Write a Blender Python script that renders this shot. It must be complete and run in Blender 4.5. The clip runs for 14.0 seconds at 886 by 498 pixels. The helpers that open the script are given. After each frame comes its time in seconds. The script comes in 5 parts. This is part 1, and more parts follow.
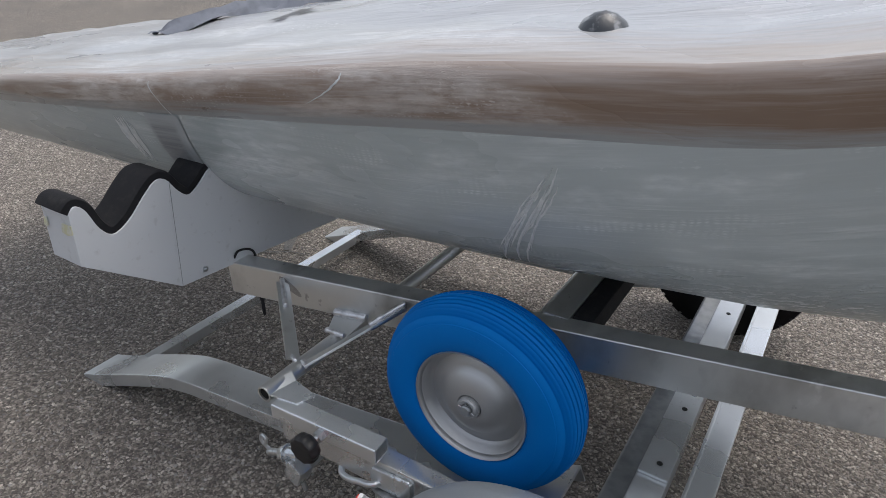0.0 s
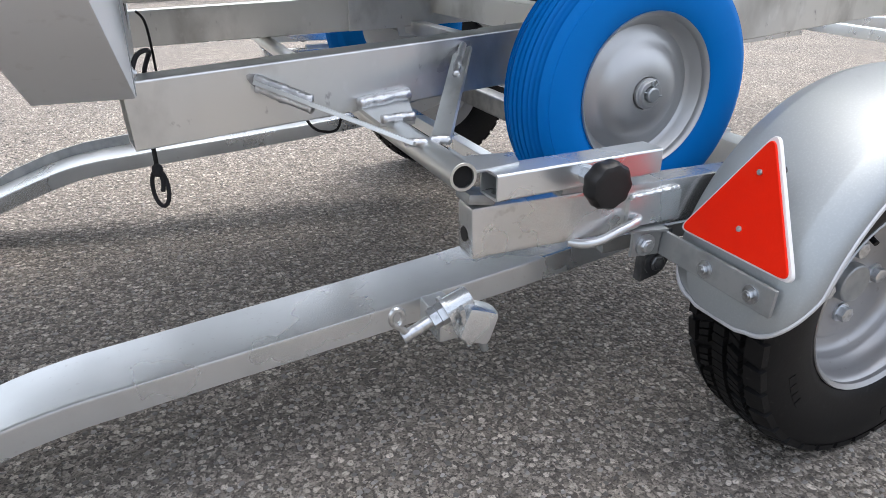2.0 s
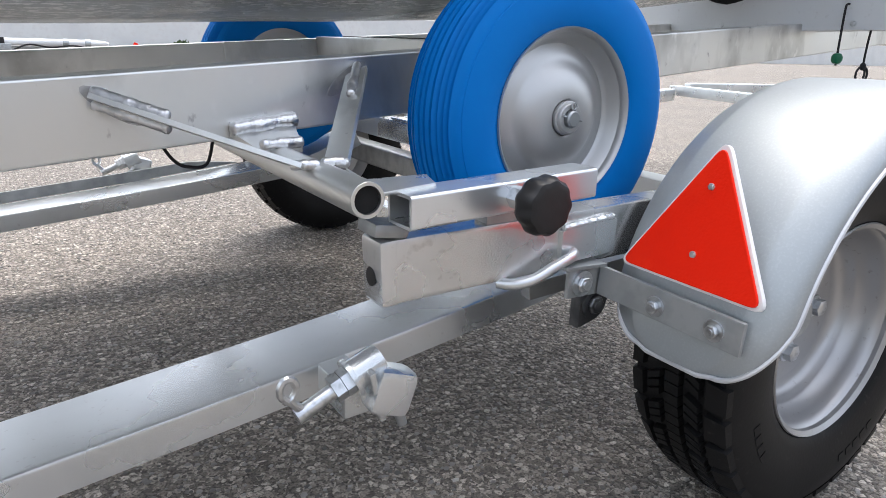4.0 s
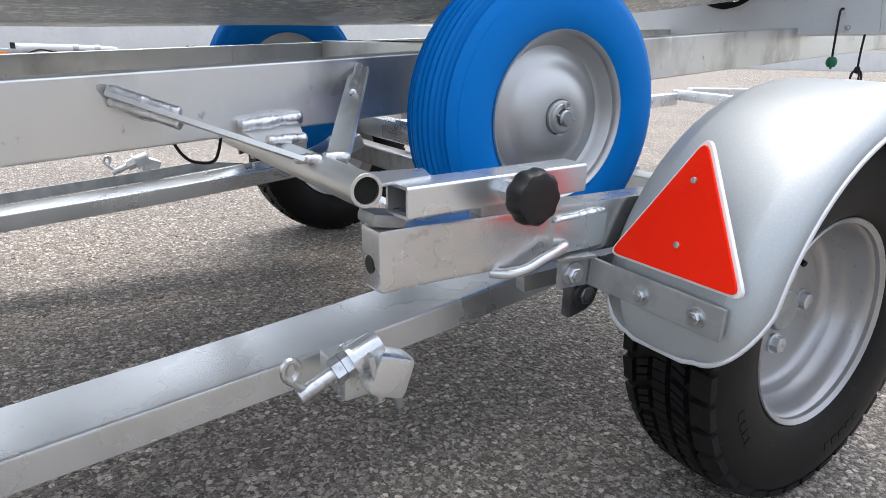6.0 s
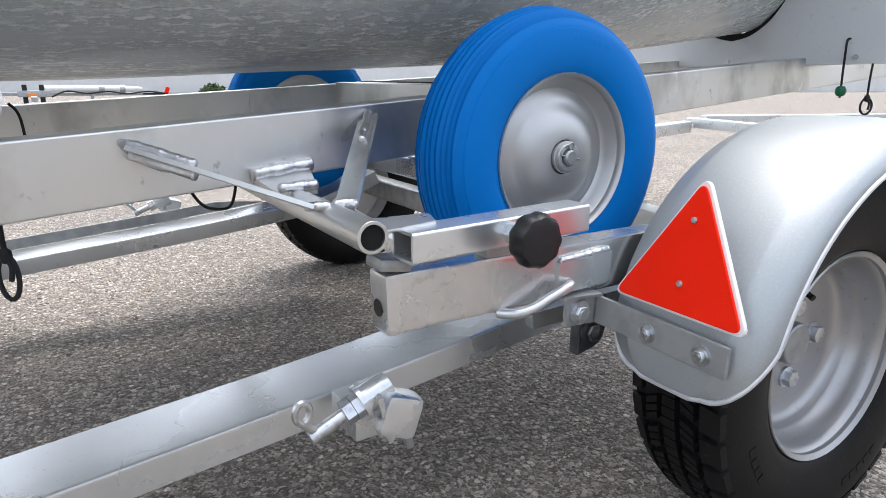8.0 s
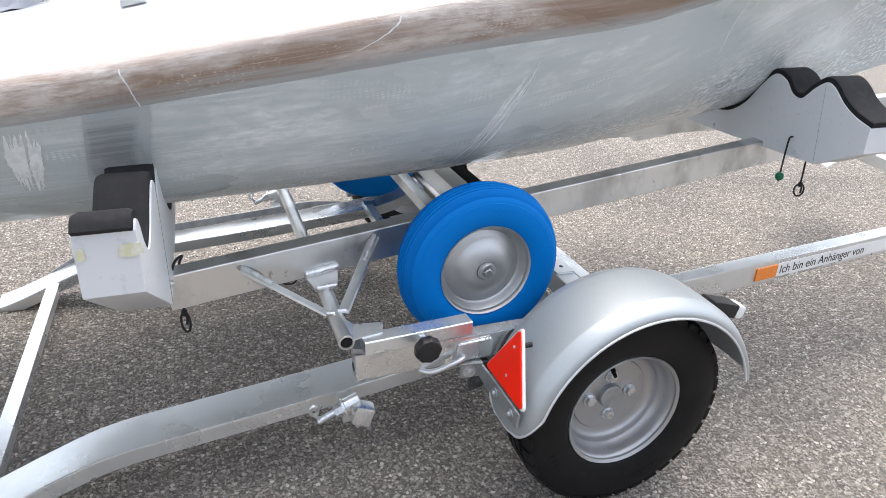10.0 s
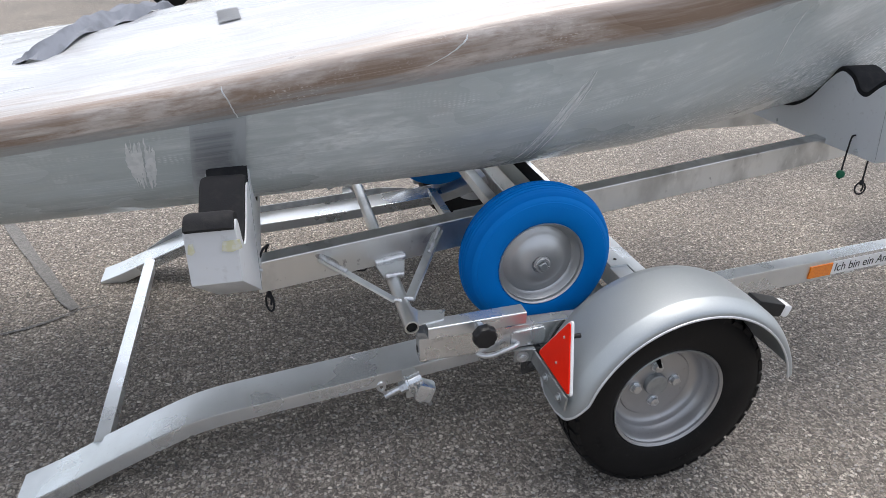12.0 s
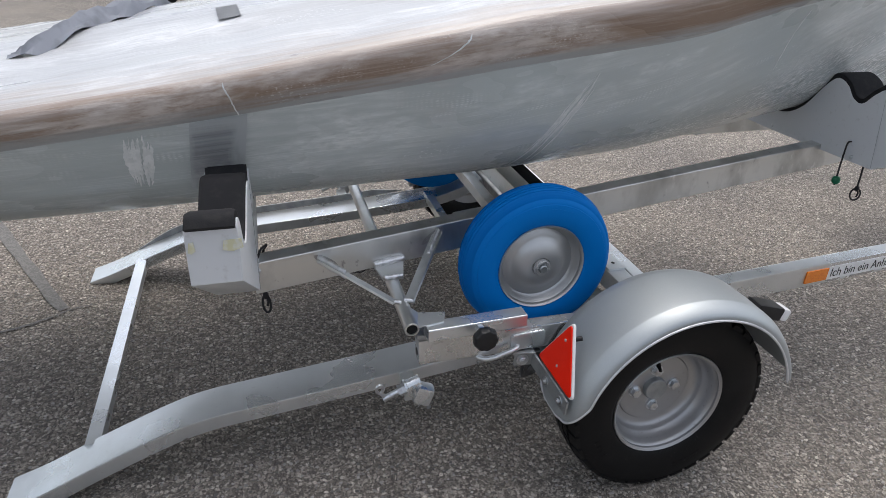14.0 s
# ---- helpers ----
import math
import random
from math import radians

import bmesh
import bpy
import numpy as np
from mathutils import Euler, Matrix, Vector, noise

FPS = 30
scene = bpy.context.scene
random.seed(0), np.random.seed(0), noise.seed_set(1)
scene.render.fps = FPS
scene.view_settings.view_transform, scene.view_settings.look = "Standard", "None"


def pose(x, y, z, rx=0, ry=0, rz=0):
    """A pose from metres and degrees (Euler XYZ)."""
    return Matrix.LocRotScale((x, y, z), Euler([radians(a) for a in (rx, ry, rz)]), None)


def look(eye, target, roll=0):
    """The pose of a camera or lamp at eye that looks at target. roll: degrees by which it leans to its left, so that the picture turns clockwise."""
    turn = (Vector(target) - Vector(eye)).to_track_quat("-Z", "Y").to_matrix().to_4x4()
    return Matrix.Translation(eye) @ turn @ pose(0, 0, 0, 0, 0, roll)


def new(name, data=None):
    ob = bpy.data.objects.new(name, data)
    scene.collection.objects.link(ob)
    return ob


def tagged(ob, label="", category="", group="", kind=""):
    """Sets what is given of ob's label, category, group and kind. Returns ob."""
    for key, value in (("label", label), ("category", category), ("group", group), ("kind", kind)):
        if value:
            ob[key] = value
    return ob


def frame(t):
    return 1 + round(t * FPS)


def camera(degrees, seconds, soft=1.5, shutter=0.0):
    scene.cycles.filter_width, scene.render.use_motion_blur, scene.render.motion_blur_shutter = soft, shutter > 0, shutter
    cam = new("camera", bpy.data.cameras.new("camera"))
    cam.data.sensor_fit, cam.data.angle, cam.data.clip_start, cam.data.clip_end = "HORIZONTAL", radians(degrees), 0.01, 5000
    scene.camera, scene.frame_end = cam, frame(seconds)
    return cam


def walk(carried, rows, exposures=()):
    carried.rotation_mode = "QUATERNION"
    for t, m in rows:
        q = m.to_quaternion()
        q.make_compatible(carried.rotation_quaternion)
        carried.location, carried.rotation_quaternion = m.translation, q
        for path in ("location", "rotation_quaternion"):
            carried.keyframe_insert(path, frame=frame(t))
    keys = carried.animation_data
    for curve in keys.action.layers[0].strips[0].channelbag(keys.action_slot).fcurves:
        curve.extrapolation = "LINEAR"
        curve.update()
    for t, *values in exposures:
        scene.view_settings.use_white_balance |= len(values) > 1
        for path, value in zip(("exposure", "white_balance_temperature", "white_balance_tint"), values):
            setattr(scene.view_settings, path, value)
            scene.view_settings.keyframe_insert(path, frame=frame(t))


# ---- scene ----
cam = camera(67.5, 14.0, soft=0.55)
PATH = [
    (0, (0.157, -0.509, 1.201), (-0.761, 0.984, 0.238), 1.7),
    (0.5, (-0.18, -0.533, 1.113), (-0.814, 1.014, 0.017), 1.8),
    (1, (-0.53, -0.626, 1.01), (-0.551, 1.061, -0.064), 2.6),
    (1.5, (-0.764, -0.555, 0.817), (-0.451, 1.102, -0.258), -0.6),
    (2, (-0.839, -0.482, 0.623), (-0.085, 1.18, -0.196), 1.5),
    (2.5, (-0.822, -0.441, 0.582), (0.041, 1.211, -0.142), -0.7),
    (3, (-0.802, -0.375, 0.557), (0.208, 1.247, -0.035), 1.4),
    (3.2, (-0.793, -0.361, 0.549), (0.249, 1.241, -0.04), 1.7),
    (5.5, (-0.8, -0.397, 0.534), (0.272, 1.183, -0.06), 2.1),
    (6, (-0.804, -0.403, 0.534), (0.247, 1.197, -0.044), 2.0),
    (6.5, (-0.803, -0.41, 0.537), (0.23, 1.207, -0.026), 1.5),
    (7, (-0.803, -0.414, 0.538), (0.22, 1.213, -0.016), 1.2),
    (7.5, (-0.802, -0.417, 0.543), (0.218, 1.216, 0.004), 1.0),
    (8, (-0.8, -0.42, 0.552), (0.212, 1.232, 0.055), 0.6),
    (8.5, (-0.79, -0.522, 0.633), (0.092, 1.198, 0.119), 1.1),
    (8.7, (-0.801, -0.577, 0.709), (0.096, 1.133, 0.188), 2.4),
    (10.8, (-0.771, -1.011, 1.165), (-0.241, 0.664, 0.21), 2.1),
    (11, (-0.783, -1.011, 1.167), (-0.263, 0.669, 0.214), 1.9),
    (11.5, (-0.801, -1.009, 1.176), (-0.322, 0.695, 0.246), 1.8),
    (12, (-0.806, -1.006, 1.176), (-0.33, 0.706, 0.259), 2.0),
    (12.5, (-0.8, -1.014, 1.177), (-0.326, 0.707, 0.275), 1.8),
    (13, (-0.799, -1.018, 1.177), (-0.321, 0.704, 0.28), 1.7),
    (13.5, (-0.805, -1.019, 1.176), (-0.323, 0.701, 0.276), 2.1),
    (14, (-0.83, -0.991, 1.164), (-0.316, 0.718, 0.26), 3.0),
]
EXPOSURES = [(0, -0.80), (0.5, -0.24), (1.0, 0.23), (1.5, 0.28), (2.0, 0.29), (3.0, 0.32), (5.5, 0.37), (6.5, 0.38), (8.5, 0.43), (11.0, 0.14), (11.5, -0.05), (12.0, -0.18), (12.5, -0.46), (14.0, -0.50)]
walk(cam, [(t, look(eye, target, roll)) for t, eye, target, roll in PATH], EXPOSURES)

# ---- world and light ----
C = 0.725  # the trailer's middle line (y); its near road wheel stands at x = 0, y = 0
N = 0.67  # datum from which the near ends of the cradles are set out

world = bpy.data.worlds.new("overcast_sky")
scene.world = world
world.use_nodes = True
wn, wl = world.node_tree.nodes, world.node_tree.links
sky = wn.new("ShaderNodeTexSky")
sky.sky_type, sky.sun_disc = "NISHITA", False
sky.sun_elevation, sky.sun_rotation = radians(72), radians(30)
sky.air_density, sky.dust_density = 1.0, 4.0
veil = wn.new("ShaderNodeHueSaturation")
veil.inputs["Saturation"].default_value = 0.47
wl.new(sky.outputs["Color"], veil.inputs["Color"])
wl.new(veil.outputs["Color"], wn["Background"].inputs["Color"])
wn["Background"].inputs["Strength"].default_value = 0.375

sun = new("sun", bpy.data.lights.new("sun", "SUN"))
sun.data.energy, sun.data.angle, sun.data.color = 0.25, radians(50), (1.0, 0.96, 0.9)
sun.matrix_world = look((0.35, 0.6, 3.4), (0, 0, 0))
scene.view_settings.exposure = 0.0

# ---- materials ----


def material(name, colour=(0.5, 0.5, 0.5), rough=0.5, metal=0.0, spots=(), bump=(), coat=0.0, rough_spots=None, stretch=(1, 1, 1), coords="Object"):
    """spots: (scale, detail, low, high, colour) laid one over the other; bump: (scale, detail, strength, metres); rough_spots: (scale, low, high)."""
    m = bpy.data.materials.new(name)
    m.use_nodes = True
    n, l = m.node_tree.nodes, m.node_tree.links
    b = n["Principled BSDF"]
    b.inputs["Base Color"].default_value = (*colour, 1)
    b.inputs["Roughness"].default_value = rough
    b.inputs["Metallic"].default_value = metal
    b.inputs["Coat Weight"].default_value = coat
    b.inputs["Specular IOR Level"].default_value = 0.5 if metal or coat > 0.2 else 0.3
    tc, mp = n.new("ShaderNodeTexCoord"), n.new("ShaderNodeMapping")
    mp.inputs["Scale"].default_value = stretch
    l.new(tc.outputs[coords], mp.inputs["Vector"])

    def cloud(scale, detail, low, high):
        t, r = n.new("ShaderNodeTexNoise"), n.new("ShaderNodeMapRange")
        t.inputs["Scale"].default_value, t.inputs["Detail"].default_value = scale, detail
        l.new(mp.outputs["Vector"], t.inputs["Vector"])
        l.new(t.outputs["Fac"], r.inputs["Value"])
        r.inputs["From Min"].default_value, r.inputs["From Max"].default_value = low, high
        return r.outputs["Result"]

    last = None
    for scale, detail, low, high, tint in spots:
        mix = n.new("ShaderNodeMix")
        mix.data_type = "RGBA"
        l.new(cloud(scale, detail, low, high), mix.inputs["Factor"])
        if last is None:
            mix.inputs["A"].default_value = (*colour, 1)
        else:
            l.new(last, mix.inputs["A"])
        mix.inputs["B"].default_value = (*tint, 1)
        last = mix.outputs["Result"]
    if last is not None:
        l.new(last, b.inputs["Base Color"])
    if rough_spots:
        scale, low, high = rough_spots
        r = n.new("ShaderNodeMapRange")
        l.new(cloud(scale, 4, 0.3, 0.7), r.inputs["Value"])
        r.inputs["To Min"].default_value, r.inputs["To Max"].default_value = low, high
        l.new(r.outputs["Result"], b.inputs["Roughness"])
    last = None
    for scale, detail, strength, metres in bump:
        bp = n.new("ShaderNodeBump")
        bp.inputs["Strength"].default_value, bp.inputs["Distance"].default_value = strength, metres
        l.new(cloud(scale, detail, 0, 1), bp.inputs["Height"])
        if last is not None:
            l.new(last, bp.inputs["Normal"])
        last = bp.outputs["Normal"]
    if last is not None:
        l.new(last, b.inputs["Normal"])
    return m


zinc = material("galvanised_steel", (0.70, 0.73, 0.74), 0.34, 0.82, [(5, 3, 0.42, 0.72, (0.58, 0.60, 0.61)), (34, 3, 0.35, 0.75, (0.66, 0.68, 0.69)), (7, 3, 0.40, 0.90, (0.80, 0.82, 0.835)), (150, 2, 0.66, 0.76, (0.62, 0.63, 0.64))], [(70, 3, 0.02, 0.001)], rough_spots=(6, 0.21, 0.40))
zinc_worn = material("scuffed_galvanised_tube", (0.68, 0.69, 0.69), 0.32, 0.85, [(5, 6, 0.45, 0.70, (0.55, 0.555, 0.535)), (26, 10, 0.63, 0.72, (0.40, 0.40, 0.39)), (120, 8, 0.62, 0.76, (0.50, 0.50, 0.49)), (7, 3, 0.55, 0.8, (0.76, 0.77, 0.78))], [(40, 4, 0.12, 0.002), (160, 3, 0.08, 0.001)], rough_spots=(9, 0.16, 0.36))
zinc_dull = material("dull_galvanised_plate", (0.42, 0.44, 0.45), 0.42, 0.88, [(40, 3, 0.4, 0.65, (0.34, 0.36, 0.37))], [(50, 3, 0.2, 0.002)], rough_spots=(20, 0.38, 0.58))
alu = material("milled_aluminium", (0.74, 0.75, 0.74), 0.33, 0.95, [(3, 5, 0.42, 0.78, (0.60, 0.61, 0.60)), (5, 6, 0.54, 0.70, (0.44, 0.445, 0.435)), (26, 4, 0.6, 0.75, (0.75, 0.755, 0.75)), (40, 8, 0.68, 0.76, (0.40, 0.40, 0.41))], [(240, 2, 0.03, 0.0006)], rough_spots=(7, 0.3, 0.43), stretch=(1.6, 1, 1))
weld_metal = material("weld_seam", (0.74, 0.74, 0.75), 0.3, 1.0, [(90, 3, 0.5, 0.65, (0.60, 0.60, 0.61))], [(260, 3, 0.5, 0.0015), (60, 3, 0.4, 0.003)])
burnt = material("heat_mark", (0.42, 0.42, 0.42), 0.5, 1.0, [(120, 4, 0.4, 0.6, (0.5, 0.5, 0.5))])
silver = material("silver_paint", (0.52, 0.525, 0.525), 0.42, 0.75, [(3, 4, 0.45, 0.75, (0.44, 0.445, 0.445)), (30, 5, 0.55, 0.75, (0.50, 0.505, 0.505))], [(900, 1, 0.02, 0.0003)], rough_spots=(6, 0.34, 0.46))
rim_grey = material("grey_silver_rim_paint", (0.43, 0.43, 0.435), 0.40, 0.75, [(3, 4, 0.45, 0.75, (0.37, 0.37, 0.375)), (30, 5, 0.55, 0.75, (0.42, 0.42, 0.425)), (90, 6, 0.64, 0.76, (0.30, 0.29, 0.28))], [(900, 1, 0.02, 0.0003)], rough_spots=(6, 0.30, 0.44))
guard_metal = material("pressed_steel_guard", (0.40, 0.43, 0.445), 0.42, 0.6, [(4, 5, 0.4, 0.8, (0.37, 0.40, 0.415)), (420, 2, 0.5, 0.75, (0.42, 0.45, 0.465)), (60, 4, 0.66, 0.75, (0.38, 0.405, 0.42))], [(420, 2, 0.09, 0.0008), (5, 2, 0.05, 0.006), (38, 3, 0.05, 0.003)], rough_spots=(7, 0.38, 0.48))
guard_trim = material("pale_guard_edge", (0.68, 0.69, 0.71), 0.42, 0.5, [(9, 3, 0.4, 0.7, (0.55, 0.56, 0.58))])
blue = material("blue_foam_rubber", (0.0, 0.165, 0.54), 0.5, 0.0, [(5, 3, 0.45, 0.75, (0.0, 0.182, 0.57)), (60, 3, 0.62, 0.8, (0.002, 0.178, 0.56))], [(300, 2, 0.08, 0.0008)])
rubber = material("black_tyre_rubber", (0.0075, 0.0075, 0.008), 0.5, 0.0, [(9, 4, 0.5, 0.75, (0.013, 0.013, 0.0135)), (140, 2, 0.64, 0.78, (0.022, 0.0215, 0.021))], [(240, 3, 0.15, 0.001)])
blue.node_tree.nodes["Principled BSDF"].inputs["Specular IOR Level"].default_value = 0.11
rubber.node_tree.nodes["Principled BSDF"].inputs["Specular IOR Level"].default_value = 0.18
foam = material("black_foam_strip", (0.014, 0.014, 0.016), 0.85, 0.0, [(60, 4, 0.5, 0.7, (0.022, 0.022, 0.022))], [(420, 3, 0.4, 0.001)])
black_plastic = material("black_plastic", (0.016, 0.016, 0.017), 0.42, 0.0, [(30, 3, 0.5, 0.7, (0.024, 0.024, 0.025))], [(500, 2, 0.1, 0.0006)])
red = material("red_reflector", (0.88, 0.018, 0.003), 0.38, 0.0, [(14, 4, 0.5, 0.8, (0.95, 0.03, 0.006))], [(420, 1, 0.3, 0.0012)])
red.node_tree.nodes["Principled BSDF"].inputs["Specular IOR Level"].default_value = 0.14
orange = material("orange_reflector", (0.85, 0.24, 0.01), 0.3, 0.0, [(200, 1, 0.4, 0.7, (0.75, 0.18, 0.01))], coat=0.5)
white_print = material("white_sticker", (0.8, 0.8, 0.8), 0.35, 0.0, [(20, 3, 0.5, 0.8, (0.74, 0.74, 0.74))])
# black of the lettering, also painted in for the shade inside holes
print_hole_black = material("black_print_and_hole_shade", (0.02, 0.02, 0.02), 0.45)
panel = material("pale_coated_panel", (0.66, 0.68, 0.70), 0.42, 0.0, [(3, 5, 0.45, 0.8, (0.6, 0.62, 0.645)), (70, 4, 0.62, 0.78, (0.56, 0.57, 0.58))], [(60, 2, 0.05, 0.001)])
glue = material("dried_glue", (0.62, 0.6, 0.40), 0.5, 0, [(90, 3, 0.45, 0.6, (0.66, 0.66, 0.58))])
brass_bolt = material("zinc_bolt", (0.66, 0.68, 0.70), 0.3, 1.0, [(120, 2, 0.5, 0.7, (0.46, 0.475, 0.49))])
cord_black = material("black_cord", (0.02, 0.02, 0.022), 0.8, 0, (), [(900, 2, 0.5, 0.001)])
green = material("green_bead", (0.01, 0.12, 0.06), 0.35, 0, [(60, 2, 0.5, 0.7, (0.012, 0.15, 0.075))])
slate_cloth = material("slate_cloth", (0.22, 0.235, 0.27), 0.8, 0, [(18, 4, 0.45, 0.7, (0.13, 0.14, 0.16))], [(80, 3, 0.3, 0.004)])
lens_clear = material("clear_lamp_lens", (0.8, 0.8, 0.8), 0.2, 0, (), [(300, 1, 0.3, 0.001)], coat=0.5)
far_paint = material("far_white_boat", (0.74, 0.75, 0.76), 0.45, 0, [(2, 3, 0.45, 0.7, (0.66, 0.67, 0.68))])
foliage = material("foliage", (0.05, 0.085, 0.025), 0.7, 0, [(3, 3, 0.4, 0.7, (0.085, 0.12, 0.04))])


def asphalt_material():
    m = bpy.data.materials.new("weathered_asphalt")
    m.use_nodes = True
    n, l = m.node_tree.nodes, m.node_tree.links
    b = n["Principled BSDF"]
    b.inputs["Roughness"].default_value = 0.82
    tc = n.new("ShaderNodeTexCoord")

    def node(kind, **sets):
        nd = n.new(kind)
        for k, v in sets.items():
            nd.inputs[k.replace("_", " ")].default_value = v
        return nd

    warp = node("ShaderNodeTexNoise", Scale=60.0, Detail=2.0)
    l.new(tc.outputs["Object"], warp.inputs["Vector"])
    add = n.new("ShaderNodeMix")
    add.data_type = "VECTOR"
    add.inputs["Factor"].default_value = 0.012
    l.new(tc.outputs["Object"], add.inputs[4])
    l.new(warp.outputs["Color"], add.inputs[5])
    stones = node("ShaderNodeTexVoronoi", Scale=96.0, Randomness=1.0)
    l.new(add.outputs[1], stones.inputs["Vector"])
    fine = node("ShaderNodeTexVoronoi", Scale=240.0, Randomness=1.0)
    l.new(add.outputs[1], fine.inputs["Vector"])

    def ramp(source, stops):
        r = n.new("ShaderNodeValToRGB")
        while len(r.color_ramp.elements) < len(stops):
            r.color_ramp.elements.new(0.5)
        for e, (p, c) in zip(r.color_ramp.elements, stops):
            e.position, e.color = p, (*c, 1)
        l.new(source, r.inputs["Fac"])
        return r.outputs["Color"]

    def mix(a, b_, f, kind="MIX"):
        x = n.new("ShaderNodeMix")
        x.data_type, x.blend_type = "RGBA", kind
        if isinstance(f, float):
            x.inputs["Factor"].default_value = f
        else:
            l.new(f, x.inputs["Factor"])
        for sock, v in (("A", a), ("B", b_)):
            if isinstance(v, tuple):
                x.inputs[sock].default_value = (*v, 1)
            else:
                l.new(v, x.inputs[sock])
        return x.outputs["Result"]

    sep = n.new("ShaderNodeSeparateColor")
    l.new(stones.outputs["Color"], sep.inputs["Color"])
    sep2 = n.new("ShaderNodeSeparateColor")
    l.new(fine.outputs["Color"], sep2.inputs["Color"])
    big = ramp(sep.outputs["Red"], [(0.0, (0.095, 0.087, 0.080)), (0.4, (0.185, 0.171, 0.157)), (0.72, (0.30, 0.281, 0.259)), (0.92, (0.42, 0.40, 0.371)), (1.0, (0.57, 0.546, 0.512))])
    small = ramp(sep2.outputs["Green"], [(0.0, (0.07, 0.065, 0.06)), (0.6, (0.16, 0.148, 0.135)), (1.0, (0.38, 0.358, 0.33))])
    edge = ramp(stones.outputs["Distance"], [(0.0, (0, 0, 0)), (0.40, (0, 0, 0)), (0.52, (1, 1, 1)), (1.0, (1, 1, 1))])
    col = mix(big, small, edge)
    chips = node("ShaderNodeTexVoronoi", Scale=54.0, Randomness=1.0)
    l.new(add.outputs[1], chips.inputs["Vector"])
    sep3 = n.new("ShaderNodeSeparateColor")
    l.new(chips.outputs["Color"], sep3.inputs["Color"])
    pick = ramp(sep3.outputs["Blue"], [(0.0, (0, 0, 0)), (0.60, (0, 0, 0)), (0.62, (1, 1, 1)), (1.0, (1, 1, 1))])
    body = ramp(chips.outputs["Distance"], [(0.0, (1, 1, 1)), (0.33, (1, 1, 1)), (0.40, (0, 0, 0)), (1.0, (0, 0, 0))])
    chip_tone = ramp(sep3.outputs["Red"], [(0.0, (0.15, 0.14, 0.13)), (0.45, (0.27, 0.252, 0.232)), (0.8, (0.38, 0.362, 0.336)), (1.0, (0.52, 0.50, 0.47))])
    col = mix(col, chip_tone, mix((0, 0, 0), body, pick))
    gap = node("ShaderNodeTexNoise", Scale=320.0, Detail=2.0)
    l.new(tc.outputs["Object"], gap.inputs["Vector"])
    col = mix(col, ramp(gap.outputs["Fac"], [(0.34, (0.42, 0.41, 0.40)), (0.48, (1.0, 1.0, 1.0)), (0.68, (1.16, 1.16, 1.16))]), 1.0, "MULTIPLY")
    warm = node("ShaderNodeTexNoise", Scale=1.7, Detail=6.0)
    l.new(tc.outputs["Object"], warm.inputs["Vector"])
    tone = ramp(warm.outputs["Fac"], [(0.35, (0.92, 0.875, 0.83)), (0.65, (1.14, 1.08, 0.995))])
    col = mix(col, tone, 1.0, "MULTIPLY")
    l.new(col, b.inputs["Base Color"])
    inv = n.new("ShaderNodeMath")
    inv.operation = "MULTIPLY_ADD"
    l.new(stones.outputs["Distance"], inv.inputs[0])
    inv.inputs[1].default_value, inv.inputs[2].default_value = -1.0, 1.0
    bp = n.new("ShaderNodeBump")
    bp.inputs["Strength"].default_value, bp.inputs["Distance"].default_value = 0.85, 0.006
    l.new(inv.outputs["Value"], bp.inputs["Height"])
    bp2 = n.new("ShaderNodeBump")
    bp2.inputs["Strength"].default_value, bp2.inputs["Distance"].default_value = 0.4, 0.0016
    l.new(fine.outputs["Distance"], bp2.inputs["Height"])
    l.new(bp.outputs["Normal"], bp2.inputs["Normal"])
    l.new(bp2.outputs["Normal"], b.inputs["Normal"])
    return m


asphalt = asphalt_material()
pebble = material("loose_grit", (0.28, 0.268, 0.25), 0.75, 0, (), [(600, 2, 0.3, 0.001)])
pn, pl = pebble.node_tree.nodes, pebble.node_tree.links
island, tones = pn.new("ShaderNodeNewGeometry"), pn.new("ShaderNodeValToRGB")
while len(tones.color_ramp.elements) < 5:
    tones.color_ramp.elements.new(0.5)
for stop, (place, tone) in zip(tones.color_ramp.elements, ((0.0, 0.10), (0.35, 0.19), (0.7, 0.28), (0.92, 0.35), (1.0, 0.45))):
    stop.position, stop.color = place, (tone, tone * 0.95, tone * 0.885, 1)
pl.new(island.outputs["Random Per Island"], tones.inputs["Fac"])
pl.new(tones.outputs["Color"], pn["Principled BSDF"].inputs["Base Color"])
patch_tar = material("asphalt_seam", (0.13, 0.126, 0.12), 0.75, 0, [(120, 3, 0.45, 0.6, (0.18, 0.174, 0.165)), (300, 2, 0.6, 0.7, (0.28, 0.27, 0.25))], [(300, 3, 0.5, 0.003)])


